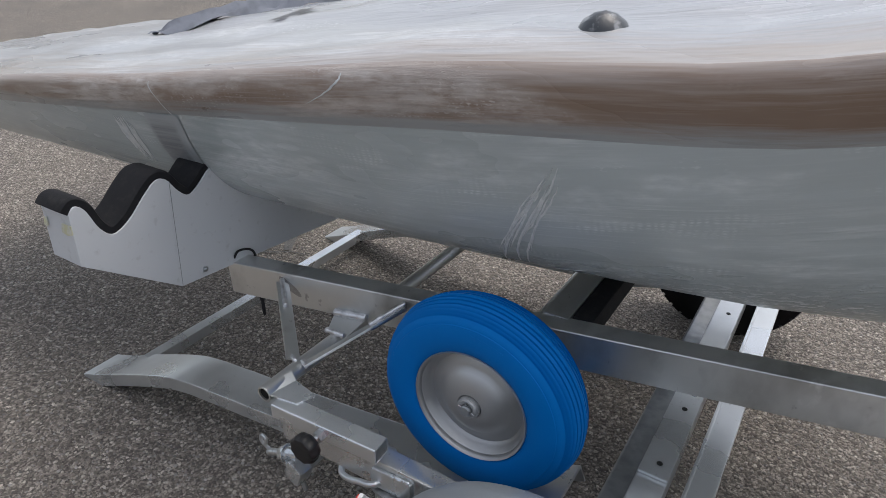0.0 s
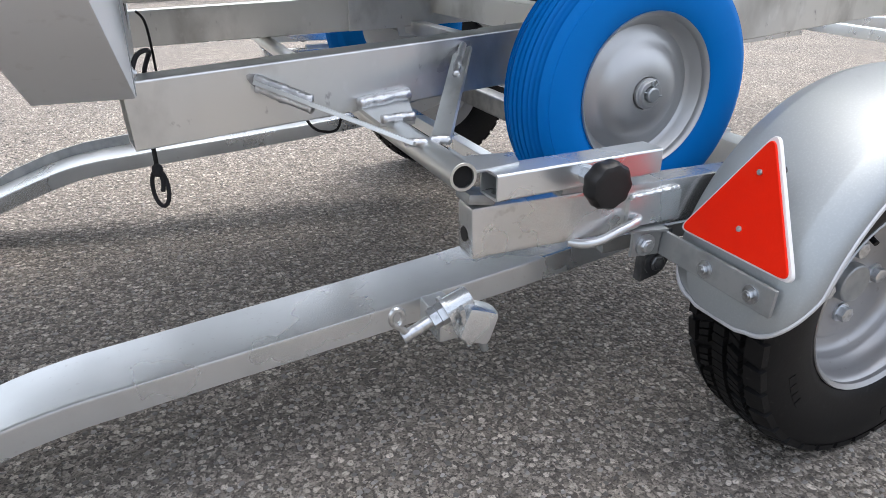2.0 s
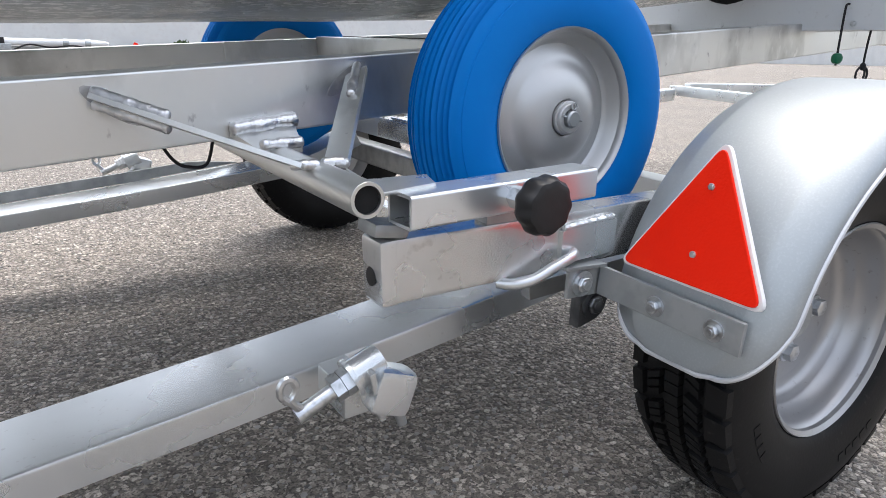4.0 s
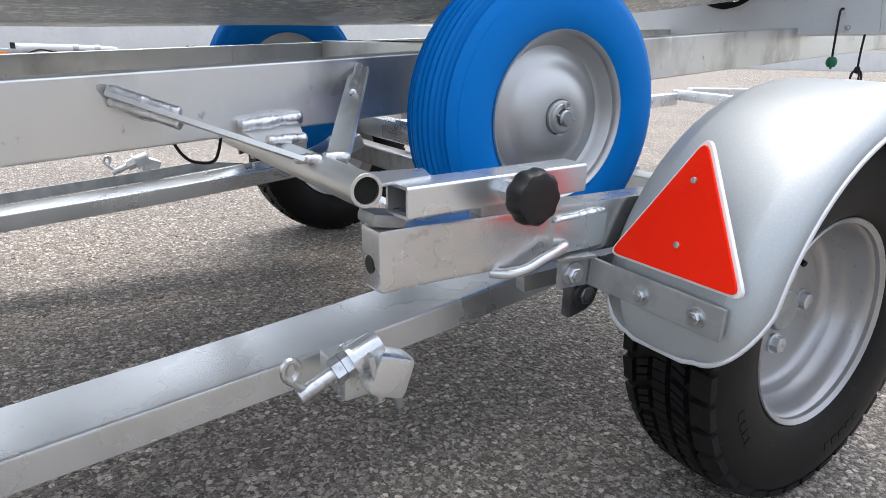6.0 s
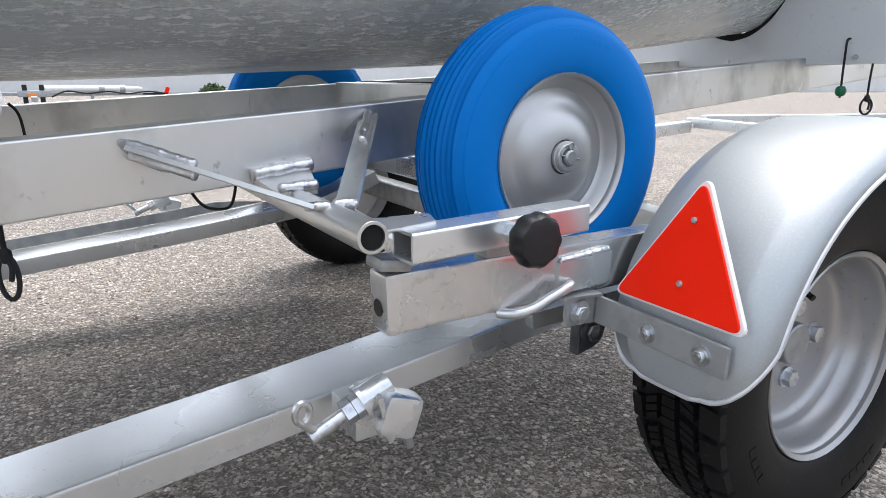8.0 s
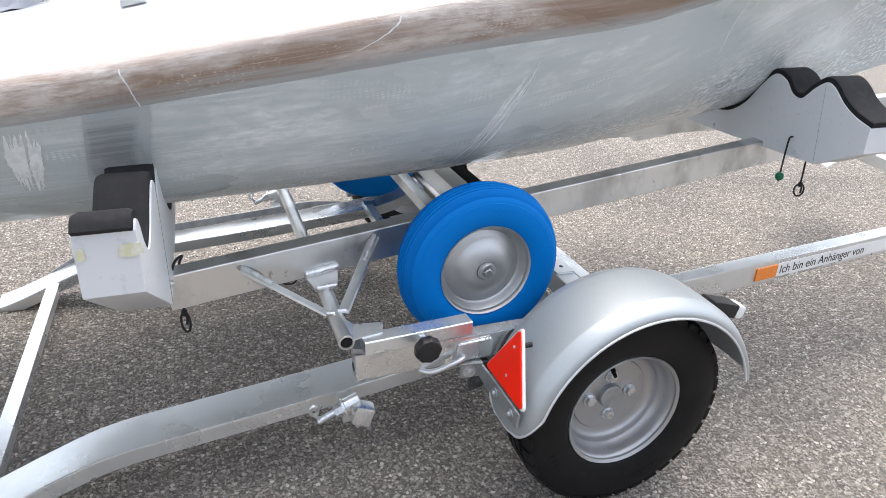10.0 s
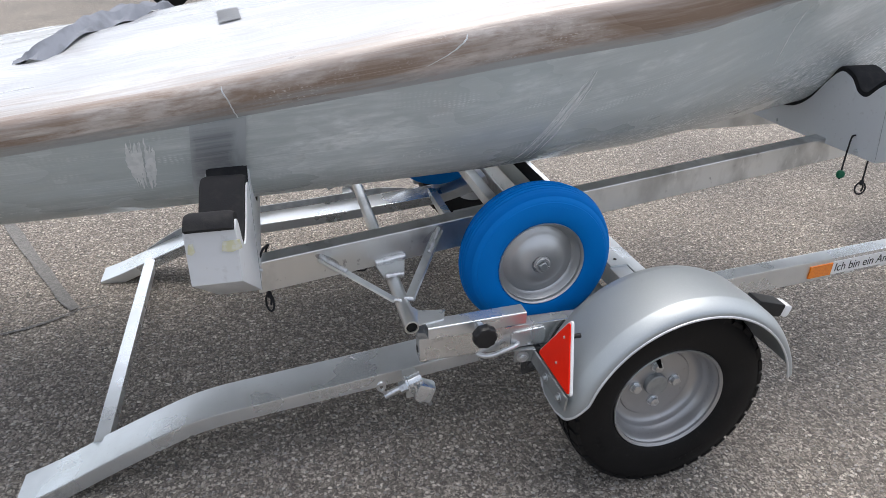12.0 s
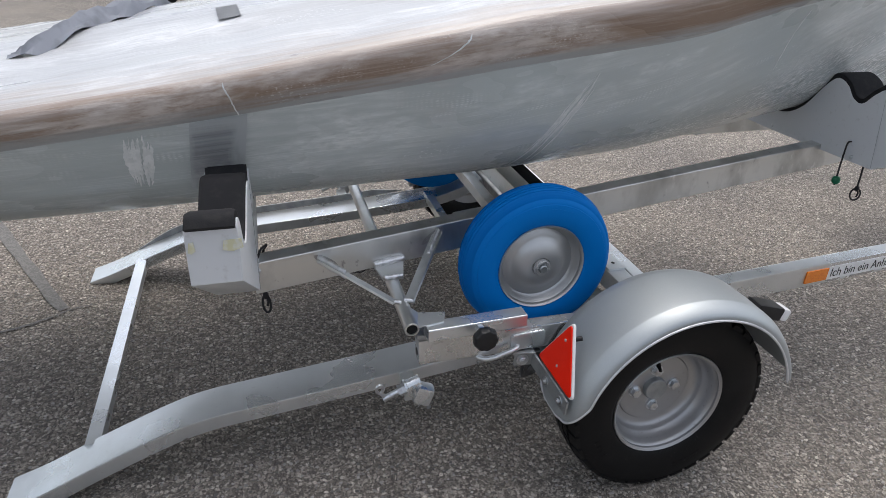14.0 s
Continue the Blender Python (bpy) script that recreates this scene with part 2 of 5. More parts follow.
def film_material(name, base, streak, fold, layers=(), rough=(0.22, 0.5), amount=1.0, crinkle_glint=None, ripple=0.13, dots_share=0.6):
    """Stretch film wound round the boat: streaks that run along it, small blisters and folds. UV in metres: along, up."""
    m = bpy.data.materials.new(name)
    m.use_nodes = True
    n, l = m.node_tree.nodes, m.node_tree.links
    b = n["Principled BSDF"]
    b.inputs["Coat Weight"].default_value, b.inputs["Coat Roughness"].default_value = 0.35, 0.12
    uv = n.new("ShaderNodeUVMap")

    def noise_at(sx, sy, detail, low, high, turn=0.0):
        mp, t, r = n.new("ShaderNodeMapping"), n.new("ShaderNodeTexNoise"), n.new("ShaderNodeMapRange")
        mp.inputs["Scale"].default_value, mp.inputs["Rotation"].default_value = (sx, sy, 1), (0, 0, turn)
        t.inputs["Scale"].default_value, t.inputs["Detail"].default_value, t.inputs["Roughness"].default_value = 1.0, detail, 0.62
        l.new(uv.outputs["UV"], mp.inputs["Vector"])
        l.new(mp.outputs["Vector"], t.inputs["Vector"])
        l.new(t.outputs["Fac"], r.inputs["Value"])
        r.inputs["From Min"].default_value, r.inputs["From Max"].default_value = low, high
        return r.outputs["Result"]

    def mix(a, b_, f):
        x = n.new("ShaderNodeMix")
        x.data_type = "RGBA"
        l.new(f, x.inputs["Factor"])
        for sock, v in (("A", a), ("B", b_)):
            if isinstance(v, tuple):
                x.inputs[sock].default_value = (*v, 1)
            else:
                l.new(v, x.inputs[sock])
        return x.outputs["Result"]

    def times(a, b_):
        x = n.new("ShaderNodeMath")
        x.operation = "MULTIPLY"
        l.new(a, x.inputs[0])
        if isinstance(b_, float):
            x.inputs[1].default_value = b_
        else:
            l.new(b_, x.inputs[1])
        return x.outputs["Value"]

    broad = noise_at(1.1, 2.6, 4, 0.4, 0.72)
    fine = noise_at(5.5, 60, 5, 0.46, 0.70, 0.16)
    hair = noise_at(9, 170, 3, 0.55, 0.75, -0.08)
    where = noise_at(2.1, 5.5, 3, 0.5, 0.66)
    blister = noise_at(120, 210, 1, 0.58, 0.72)
    blister_at = noise_at(3.1, 7.5, 2, 0.58, 0.68)
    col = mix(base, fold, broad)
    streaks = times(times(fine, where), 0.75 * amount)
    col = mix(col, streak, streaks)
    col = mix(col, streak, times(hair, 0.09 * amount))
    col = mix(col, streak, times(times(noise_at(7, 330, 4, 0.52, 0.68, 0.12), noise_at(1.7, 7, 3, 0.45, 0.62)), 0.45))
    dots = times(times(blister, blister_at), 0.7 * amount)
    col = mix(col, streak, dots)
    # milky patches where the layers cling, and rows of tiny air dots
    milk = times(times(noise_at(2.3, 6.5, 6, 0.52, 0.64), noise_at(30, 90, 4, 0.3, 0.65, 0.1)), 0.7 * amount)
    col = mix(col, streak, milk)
    rows_ = []
    for direction, scale in (("X", 31.0), ("Y", 64.0)):
        wvt = n.new("ShaderNodeTexWave")
        wvt.bands_direction = direction
        wvt.inputs["Scale"].default_value, wvt.inputs["Distortion"].default_value = scale, 5.0
        l.new(uv.outputs["UV"], wvt.inputs["Vector"])
        rows_.append(wvt.outputs["Fac"])
    dotted = times(times(rows_[0], rows_[1]), times(noise_at(2.6, 9, 4, 0.52, 0.60), noise_at(9, 40, 3, 0.42, 0.6)))
    col = mix(col, streak, times(dotted, dots_share * amount))
    if crinkle_glint:
        # short bright dashes: sky glints painted into the film's colour where it gathers round the turn of the bilge
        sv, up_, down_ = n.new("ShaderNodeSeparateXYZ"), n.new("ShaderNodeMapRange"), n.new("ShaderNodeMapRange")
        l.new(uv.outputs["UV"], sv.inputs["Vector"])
        lo, hi = crinkle_glint
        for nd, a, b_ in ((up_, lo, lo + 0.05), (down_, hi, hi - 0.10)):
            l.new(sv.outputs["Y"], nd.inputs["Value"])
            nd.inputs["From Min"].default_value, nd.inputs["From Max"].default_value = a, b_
        glint = times(noise_at(50, 120, 3, 0.49, 0.58, 0.05), times(noise_at(2.6, 9, 4, 0.40, 0.52), times(up_.outputs["Result"], down_.outputs["Result"])))
        col = mix(col, (0.92, 0.94, 0.94), glint)
        dots = times(glint, 1.0)
    for tint, start, end, *along in layers:
        # towards an edge the neighbouring layer shows through in ragged streaks
        sx, mr, ad = n.new("ShaderNodeSeparateXYZ"), n.new("ShaderNodeMapRange"), n.new("ShaderNodeMath")
        l.new(uv.outputs["UV"], sx.inputs["Vector"])
        ad.operation = "MULTIPLY_ADD"
        l.new(noise_at(30, 9, 3, 0.25, 0.75) if along else noise_at(3.2, 64, 9, 0.25, 0.75, 0.06), ad.inputs[0])
        ad.inputs[1].default_value = (end - start) * 2.2
        wv = n.new("ShaderNodeMath")
        wv.operation = "MULTIPLY_ADD"
        l.new(noise_at(1.6, 0.5, 2, 0.3, 0.7), wv.inputs[0])
        wv.inputs[1].default_value = (end - start) * 1.1
        l.new(sx.outputs["X" if along else "Y"], wv.inputs[2])
        l.new(wv.outputs["Value"], ad.inputs[2])
        l.new(ad.outputs["Value"], mr.inputs["Value"])
        mr.inputs["From Min"].default_value, mr.inputs["From Max"].default_value = start + (end - start) * 1.4, end + (end - start) * 1.9
        col = mix(col, tint, mr.outputs["Result"])
    l.new(col, b.inputs["Base Color"])
    r = n.new("ShaderNodeMapRange")
    l.new(broad, r.inputs["Value"])
    r.inputs["To Min"].default_value, r.inputs["To Max"].default_value = rough
    l.new(r.outputs["Result"], b.inputs["Roughness"])
    bp = n.new("ShaderNodeBump")
    bp.inputs["Strength"].default_value, bp.inputs["Distance"].default_value = 0.35, 0.004
    l.new(streaks, bp.inputs["Height"])
    bp2 = n.new("ShaderNodeBump")
    bp2.inputs["Strength"].default_value, bp2.inputs["Distance"].default_value = ripple, 0.012
    l.new(noise_at(3, 22, 3, 0.2, 0.8, 0.12), bp2.inputs["Height"])
    l.new(bp.outputs["Normal"], bp2.inputs["Normal"])
    bp3 = n.new("ShaderNodeBump")
    bp3.inputs["Strength"].default_value, bp3.inputs["Distance"].default_value = 0.8 if crinkle_glint else 0.3, 0.006 if crinkle_glint else 0.002
    l.new(dots, bp3.inputs["Height"])
    l.new(bp2.outputs["Normal"], bp3.inputs["Normal"])
    l.new(bp3.outputs["Normal"], b.inputs["Normal"])
    return m


film_grey = film_material("film_over_grey_hull", (0.455, 0.505, 0.505), (0.82, 0.85, 0.85), (0.52, 0.565, 0.565), amount=1.0, crinkle_glint=(0.0, 0.42))
film_brown = film_material("film_over_brown_rail", (0.24, 0.165, 0.12), (0.62, 0.57, 0.53), (0.34, 0.26, 0.205), (((0.36, 0.37, 0.37), 0.030, 0.012), ((0.40, 0.345, 0.31), 0.060, 0.105)), amount=2.0, dots_share=0.12)
film_white = film_material("film_over_white_cover", (0.39, 0.40, 0.415), (0.68, 0.69, 0.70), (0.47, 0.48, 0.49), (((0.40, 0.355, 0.32), 0.075, -0.005),), amount=1.3, ripple=0.4, dots_share=0.2)

# ---- helpers for meshes ----


def face_weighted(me, angle):
    """Smooth normals in which large faces outweigh small ones, so that flat faces stay flat beside rounded edges."""
    limit = math.cos(angle)
    normal = [p.normal.copy() for p in me.polygons]
    area = [p.area for p in me.polygons]
    at = [[] for _ in me.vertices]
    for p in me.polygons:
        for v in p.vertices:
            at[v].append(p.index)
    out = []
    for p in me.polygons:
        n = normal[p.index]
        for v in p.vertices:
            total = Vector((0, 0, 0))
            for q in at[v]:
                if normal[q].dot(n) >= limit:
                    total += normal[q] * area[q]
            out.append(total.normalized() if total.length > 0 else n)
    me.normals_split_custom_set(out)


def part(name, bm, mat, parent=None, label="", smooth=True, crease=38):
    me = bpy.data.meshes.new(name)
    bmesh.ops.recalc_face_normals(bm, faces=bm.faces)
    bm.to_mesh(me)
    bm.free()
    me.materials.append(mat)
    if smooth:
        for p in me.polygons:
            p.use_smooth = True
        face_weighted(me, radians(89 if name == "weld" else crease))
    ob = new(name, me)
    if parent is not None:
        ob.parent = parent
    if label:
        ob["label"] = label
    return ob


def both(name, make, mat, parent, label="", smooth=True):
    """The same part on both sides of the trailer, the second one mirrored about the middle line."""
    one = part(name, make(), mat, parent, label, smooth)
    bm = make()
    for v in bm.verts:
        v.co.y = 2 * C - v.co.y
    bmesh.ops.reverse_faces(bm, faces=bm.faces)
    return one, part(name, bm, mat, parent, label, smooth)


def frame_of(a, b, up=(0, 0, 1)):
    a, b = Vector(a), Vector(b)
    d = (b - a).normalized()
    s = d.cross(Vector(up)).normalized()
    u = s.cross(d)
    return Matrix(((d.x, s.x, u.x, a.x), (d.y, s.y, u.y, a.y), (d.z, s.z, u.z, a.z), (0, 0, 0, 1))), (b - a).length


def bevel(bm, width, segments=2, angle=30):
    bmesh.ops.recalc_face_normals(bm, faces=bm.faces)
    edges = [e for e in bm.edges if len(e.link_faces) == 2 and e.calc_face_angle(0) > radians(angle)]
    if edges and width > 0:
        bmesh.ops.bevel(bm, geom=edges, offset=width, segments=segments, affect="EDGES", profile=0.6, clamp_overlap=True)
    return bm


def beam(a, b, width, height, round_=0.003, up=(0, 0, 1)):
    """A bar from a to b (middle line)."""
    bm = bmesh.new()
    m, length = frame_of(a, b, up)
    bmesh.ops.create_cube(bm, size=1)
    for v in bm.verts:
        v.co = m @ Vector(((v.co.x + 0.5) * length, v.co.y * width, v.co.z * height))
    return bevel(bm, round_)


def hollow(a, b, width, height, wall=0.003, round_=0.0025, up=(0, 0, 1)):
    """A rectangular tube, open at both ends."""
    bm = bmesh.new()
    m, length = frame_of(a, b, up)
    loops = []
    for x in (0, length):
        for w, h in ((width, height), (width - 2 * wall, height - 2 * wall)):
            loops.append([bm.verts.new(m @ Vector((x, sy * w / 2, sz * h / 2))) for sy, sz in ((-1, -1), (1, -1), (1, 1), (-1, 1))])
    o0, i0, o1, i1 = loops
    for k in range(4):
        j = (k + 1) % 4
        bm.faces.new((o0[k], o0[j], o1[j], o1[k]))
        bm.faces.new((i0[k], i1[k], i1[j], i0[j]))
        bm.faces.new((o0[k], i0[k], i0[j], o0[j]))
        bm.faces.new((o1[k], o1[j], i1[j], i1[k]))
    bmesh.ops.recalc_face_normals(bm, faces=bm.faces)
    long_edges = [e for e in bm.edges if e.verts[0] in o0 and e.verts[1] in o1 or e.verts[0] in o1 and e.verts[1] in o0]
    if round_:
        bmesh.ops.bevel(bm, geom=long_edges, offset=round_, segments=3, affect="EDGES", profile=0.5)
    return bm


def rod(a, b, r, sides=20, r2=None, cap=True):
    bm = bmesh.new()
    m, length = frame_of(a, b, (0, 0, 1) if abs((Vector(b) - Vector(a)).normalized().z) < 0.95 else (1, 0, 0))
    rings = []
    for x, rr in ((0, r), (length, r if r2 is None else r2)):
        rings.append([bm.verts.new(m @ Vector((x, rr * math.cos(2 * math.pi * k / sides), rr * math.sin(2 * math.pi * k / sides)))) for k in range(sides)])
    for k in range(sides):
        j = (k + 1) % sides
        bm.faces.new((rings[0][k], rings[0][j], rings[1][j], rings[1][k]))
    if cap:
        bm.faces.new(rings[0]), bm.faces.new(rings[1][::-1])
    return bm


def lathe(profile, centre, sides=48, axis="y", closed=False):
    """Turns a profile of (along the axis, radius) round an axis through centre."""
    bm = bmesh.new()
    cx, cy, cz = centre
    rings = []
    for s, r in profile:
        ring = []
        for k in range(sides):
            a = 2 * math.pi * k / sides
            if axis == "y":
                p = (cx + r * math.cos(a), cy + s, cz + r * math.sin(a))
            elif axis == "x":
                p = (cx + s, cy + r * math.cos(a), cz + r * math.sin(a))
            else:
                p = (cx + r * math.cos(a), cy + r * math.sin(a), cz + s)
            ring.append(bm.verts.new(p))
        rings.append(ring)
    pairs = list(zip(rings, rings[1:])) + ([(rings[-1], rings[0])] if closed else [])
    for p, q in pairs:
        for k in range(sides):
            j = (k + 1) % sides
            bm.faces.new((p[k], p[j], q[j], q[k]))
    if not closed:
        for ring in (rings[0], rings[-1]):
            bm.faces.new(ring)
    return bm


def bent(points, r, sides=8, flat=1.0):
    """A round bar or cord along points."""
    bm = bmesh.new()
    pts = [Vector(p) for p in points]
    rings = []
    side = None
    for k, p in enumerate(pts):
        d = (pts[min(k + 1, len(pts) - 1)] - pts[max(k - 1, 0)]).normalized()
        if side is None:
            side = d.orthogonal().normalized()
        side = (side - d * side.dot(d)).normalized()
        u = d.cross(side)
        rings.append([bm.verts.new(p + r * (math.cos(2 * math.pi * i / sides) * side + flat * math.sin(2 * math.pi * i / sides) * u)) for i in range(sides)])
    for p, q in zip(rings, rings[1:]):
        for i in range(sides):
            j = (i + 1) % sides
            bm.faces.new((p[i], p[j], q[j], q[i]))
    bm.faces.new(rings[0][::-1]), bm.faces.new(rings[-1])
    return bm


def smooth_line(points, steps=6):
    """Catmull-Rom through points."""
    pts = [Vector(p) for p in points]
    out = []
    for k in range(len(pts) - 1):
        p0, p1, p2, p3 = pts[max(k - 1, 0)], pts[k], pts[k + 1], pts[min(k + 2, len(pts) - 1)]
        for i in range(steps):
            t = i / steps
            out.append(0.5 * ((2 * p1) + (p2 - p0) * t + (2 * p0 - 5 * p1 + 4 * p2 - p3) * t * t + (3 * p1 - p0 - 3 * p2 + p3) * t ** 3))
    out.append(pts[-1])
    return out


def plate(outline, offset, round_=0.001):
    """A flat plate: the outline (list of points in one plane), pushed by offset."""
    bm = bmesh.new()
    o = Vector(offset)
    a = [bm.verts.new(Vector(p)) for p in outline]
    b = [bm.verts.new(Vector(p) + o) for p in outline]
    bm.faces.new(a), bm.faces.new(b[::-1])
    for k in range(len(a)):
        j = (k + 1) % len(a)
        bm.faces.new((a[k], b[k], b[j], a[j]))
    bmesh.ops.recalc_face_normals(bm, faces=bm.faces)
    return bevel(bm, round_, 2, 40)


def merge(*bms):
    """Joins bmeshes of one solid part into the first."""
    first = bms[0]
    for other in bms[1:]:
        me = bpy.data.meshes.new("join")
        other.to_mesh(me)
        other.free()
        first.from_mesh(me)
        bpy.data.meshes.remove(me)
    return first


def bead(a, b, r, lumps=None):
    """A weld: a lumpy seam from a to b."""
    a, b = Vector(a), Vector(b)
    n_ = lumps or max(8, int((b - a).length / 0.0024))
    bm = bmesh.new()
    m, length = frame_of(a, b, (0, 0.3, 1))
    rings = []
    for k in range(n_ * 2 + 1):
        t = k / (2 * n_)
        rr = r * (0.95 + 0.05 * (k % 2) + 0.22 * noise.noise(a * 50 + Vector((t * 4.5, 0, 0)))) * (0.4 if k in (0, 2 * n_) else 0.85 if k in (1, 2 * n_ - 1) else 1)
        ring = []
        for i in range(10):
            u = Vector((t * length, rr * math.cos(2 * math.pi * i / 10), rr * math.sin(2 * math.pi * i / 10)))
            w = 1 + 0.13 * noise.noise((a + u) * 90) + 0.12 * noise.noise((a + u) * 380)
            ring.append(bm.verts.new(m @ Vector((u.x, u.y * w, u.z * w))))
        rings.append(ring)
    for p, q in zip(rings, rings[1:]):
        for i in range(10):
            j = (i + 1) % 10
            bm.faces.new((p[i], p[j], q[j], q[i]))
    bm.faces.new(rings[0][::-1]), bm.faces.new(rings[-1])
    return bm


def hex_bolt(at, axis, r, h, washer=True):
    """A hexagon head on a washer, pointing along axis."""
    a = Vector(at)
    d = Vector(axis).normalized()
    head = rod(a + d * 0.0018, a + d * (0.0018 + h), r, 6)
    bevel(head, r * 0.12, 1, 50)
    parts = [head, rod(a + d * (0.0018 + h), a + d * (0.0018 + h * 1.25), r * 0.5, 12)]
    if washer:
        parts.insert(0, rod(a - d * 0.001, a + d * 0.0018, r * 1.55, 20))
    return merge(*parts)


def empty(name, at=(0, 0, 0)):
    ob = new(name)
    ob.location = at
    ob.empty_display_size = 0.2
    return ob

# ---- ground ----


def build_ground():
    bm = bmesh.new()
    bmesh.ops.create_grid(bm, x_segments=8, y_segments=8, size=300)
    g = part("ground", bm, asphalt, smooth=False)
    tagged(g, "weathered grey-brown asphalt yard with pale grit", "asphalt", kind="structure")
    rnd = random.Random(4)
    verts, faces = [], []
    for k_ in range(42000):
        x, y = rnd.uniform(-2.2, 1.5), rnd.uniform(-0.75, 1.15) if k_ % 3 else rnd.uniform(1.15, 2.6)
        r = 0.0017 + 0.0034 * rnd.random() ** 2.0
        turn, s = rnd.uniform(0, 6.28), rnd.uniform(0.55, 1)
        n0 = len(verts)
        for k in range(5):
            a = turn + k * 1.2566 + rnd.uniform(-0.3, 0.3)
            verts.append((x + r * 1.15 * math.cos(a), y + r * s * 1.15 * math.sin(a), -0.001))
        for k in range(5):
            a = turn + k * 1.2566 + rnd.uniform(-0.3, 0.3)
            verts.append((x + r * 0.75 * math.cos(a), y + r * s * 0.75 * math.sin(a), r * rnd.uniform(0.25, 0.6)))
        faces.append(tuple(range(n0 + 5, n0 + 10)))
        for k in range(5):
            j = (k + 1) % 5
            faces.append((n0 + k, n0 + j, n0 + 5 + j, n0 + 5 + k))
    me = bpy.data.meshes.new("grit")
    me.from_pydata(verts, [], faces)
    me.materials.append(pebble)
    tagged(new("grit", me), "small pale stones loose on the asphalt", "grit", kind="stuff")


build_ground()

# ---- road trailer ----
trailer = tagged(empty("boat_trailer"), "galvanised tilting road trailer with silver mudguards, loaded with a boat", "trailer")

RAMP_LINE = [(-1.405, 0.008), (-1.33, 0.036), (-1.2, 0.094), (-1.06, 0.15), (-0.98, 0.171), (-0.88, 0.183), (-0.567, 0.216), (-0.32, 0.247), (-0.2, 0.268), (-0.067, 0.322)]


def ramp_z(x):
    return float(np.interp(x, [p[0] for p in RAMP_LINE], [p[1] for p in RAMP_LINE]))


def ramp_bm():
    """A tray of folded plate: flat top with a lip down on either side, bent down at its rear end."""
    bm = bmesh.new()
    y0, y1, lip, wall = 0.196, 0.300, 0.034, 0.004
    section = [(y0 + 0.004, 0.0), (y0 + 0.0013, -0.0012), (y0, -0.004), (y0, -lip), (y0 + wall, -lip), (y0 + wall, -wall - 0.002), (y1 - wall, -wall - 0.002), (y1 - wall, -lip), (y1, -lip), (y1, -0.004), (y1 - 0.0013, -0.0012), (y1 - 0.004, 0.0)]
    line = smooth_line([(x, 0, z) for x, z in RAMP_LINE], 5)
    rings = []
    for k, p in enumerate(line):
        d = (line[min(k + 1, len(line) - 1)] - line[max(k - 1, 0)]).normalized()
        up = Vector((-d.z, 0, d.x))
        shift = 0.036 * (p.x + 1.27) - 0.009
        nose = max(0.0, (-1.35 - p.x) / 0.06)
        rings.append([bm.verts.new(Vector((p.x, y + shift, p.z)) + up * (dz * (1 - 0.6 * min(1, nose)))) for y, dz in section])
    for p, q in zip(rings, rings[1:]):
        for i in range(len(section)):
            j = (i + 1) % len(section)
            bm.faces.new((p[i], p[j], q[j], q[i]))
    bm.faces.new(rings[0]), bm.faces.new(rings[-1][::-1])
    return bm


both("ramp", ramp_bm, zinc, trailer, "bent galvanised wheel ramp")


def guide_bm():
    """An upright strip along the outer edge of the far ramp."""
    bm = bmesh.new()
    rings = []
    for k in range(25):
        x = -1.26 + 0.93 * k / 24
        y, z = 2 * C - (0.200 + 0.036 * (x + 1.27) - 0.009), ramp_z(x)
        h = 0.024 * min(1.0, (k + 0.3) / 3, (24.3 - k) / 3)
        rings.append([bm.verts.new(p) for p in ((x, y, z + 0.001), (x, y, z + h), (x, y + 0.004, z + h), (x, y + 0.004, z + 0.001))])
    for p, q in zip(rings, rings[1:]):
        for i in range(4):
            j = (i + 1) % 4
            bm.faces.new((p[i], p[j], q[j], q[i]))
    bm.faces.new(rings[0]), bm.faces.new(rings[-1][::-1])
    return bm


part("ramp_guide", guide_bm(), zinc_dull, trailer, "upright guide strip on the ramp's edge")

# side tubes of the chassis, closed by a hood with a hole at the rear
TUBE_Y, TUBE_Z = 0.115, 0.349


def tube_bm():
    return beam((-0.539, TUBE_Y, TUBE_Z), (0.16, TUBE_Y + 0.01, TUBE_Z + 0.004), 0.036, 0.060, 0.006)


both("chassis_tube", tube_bm, zinc_worn, trailer)


def hood_bm():
    return beam((-0.543, TUBE_Y, TUBE_Z - 0.001), (-0.5235, TUBE_Y, TUBE_Z), 0.0366, 0.0606, 0.005)


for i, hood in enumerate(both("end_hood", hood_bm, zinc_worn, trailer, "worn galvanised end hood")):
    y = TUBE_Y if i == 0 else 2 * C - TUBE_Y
    # flat black disc in place of the hole's shaded inside
    part("hole", lathe([(-0.0004, 0.0085), (0.0004, 0.0085)], (-0.5434, y, TUBE_Z - 0.006), 20, "x"), print_hole_black, hood)
    part("tongue", beam((-0.549, y - 0.001, TUBE_Z + 0.0395), (-0.515, y - 0.001, TUBE_Z + 0.0345), 0.034, 0.013, 0.005), zinc_dull, hood, "dull rounded stop")

# telescopic light-bar holder on the tube, with its clamping knob
both("slide_tube", lambda: hollow((-0.532, 0.0865, 0.4075), (-0.318, 0.0955, 0.4135), 0.036, 0.029, 0.003, 0.003), zinc, trailer)
both("slide_tab", lambda: merge(plate([(-0.550, 0.084, 0.4205), (-0.494, 0.092, 0.4225), (-0.482, 0.126, 0.423), (-0.540, 0.138, 0.4205)], (0, 0, 0.0035)), plate([(-0.550, 0.086, 0.421), (-0.538, 0.138, 0.4215), (-0.552, 0.144, 0.431), (-0.566, 0.096, 0.430)], (0, 0, 0.003))), zinc, trailer, "folded galvanised tab")
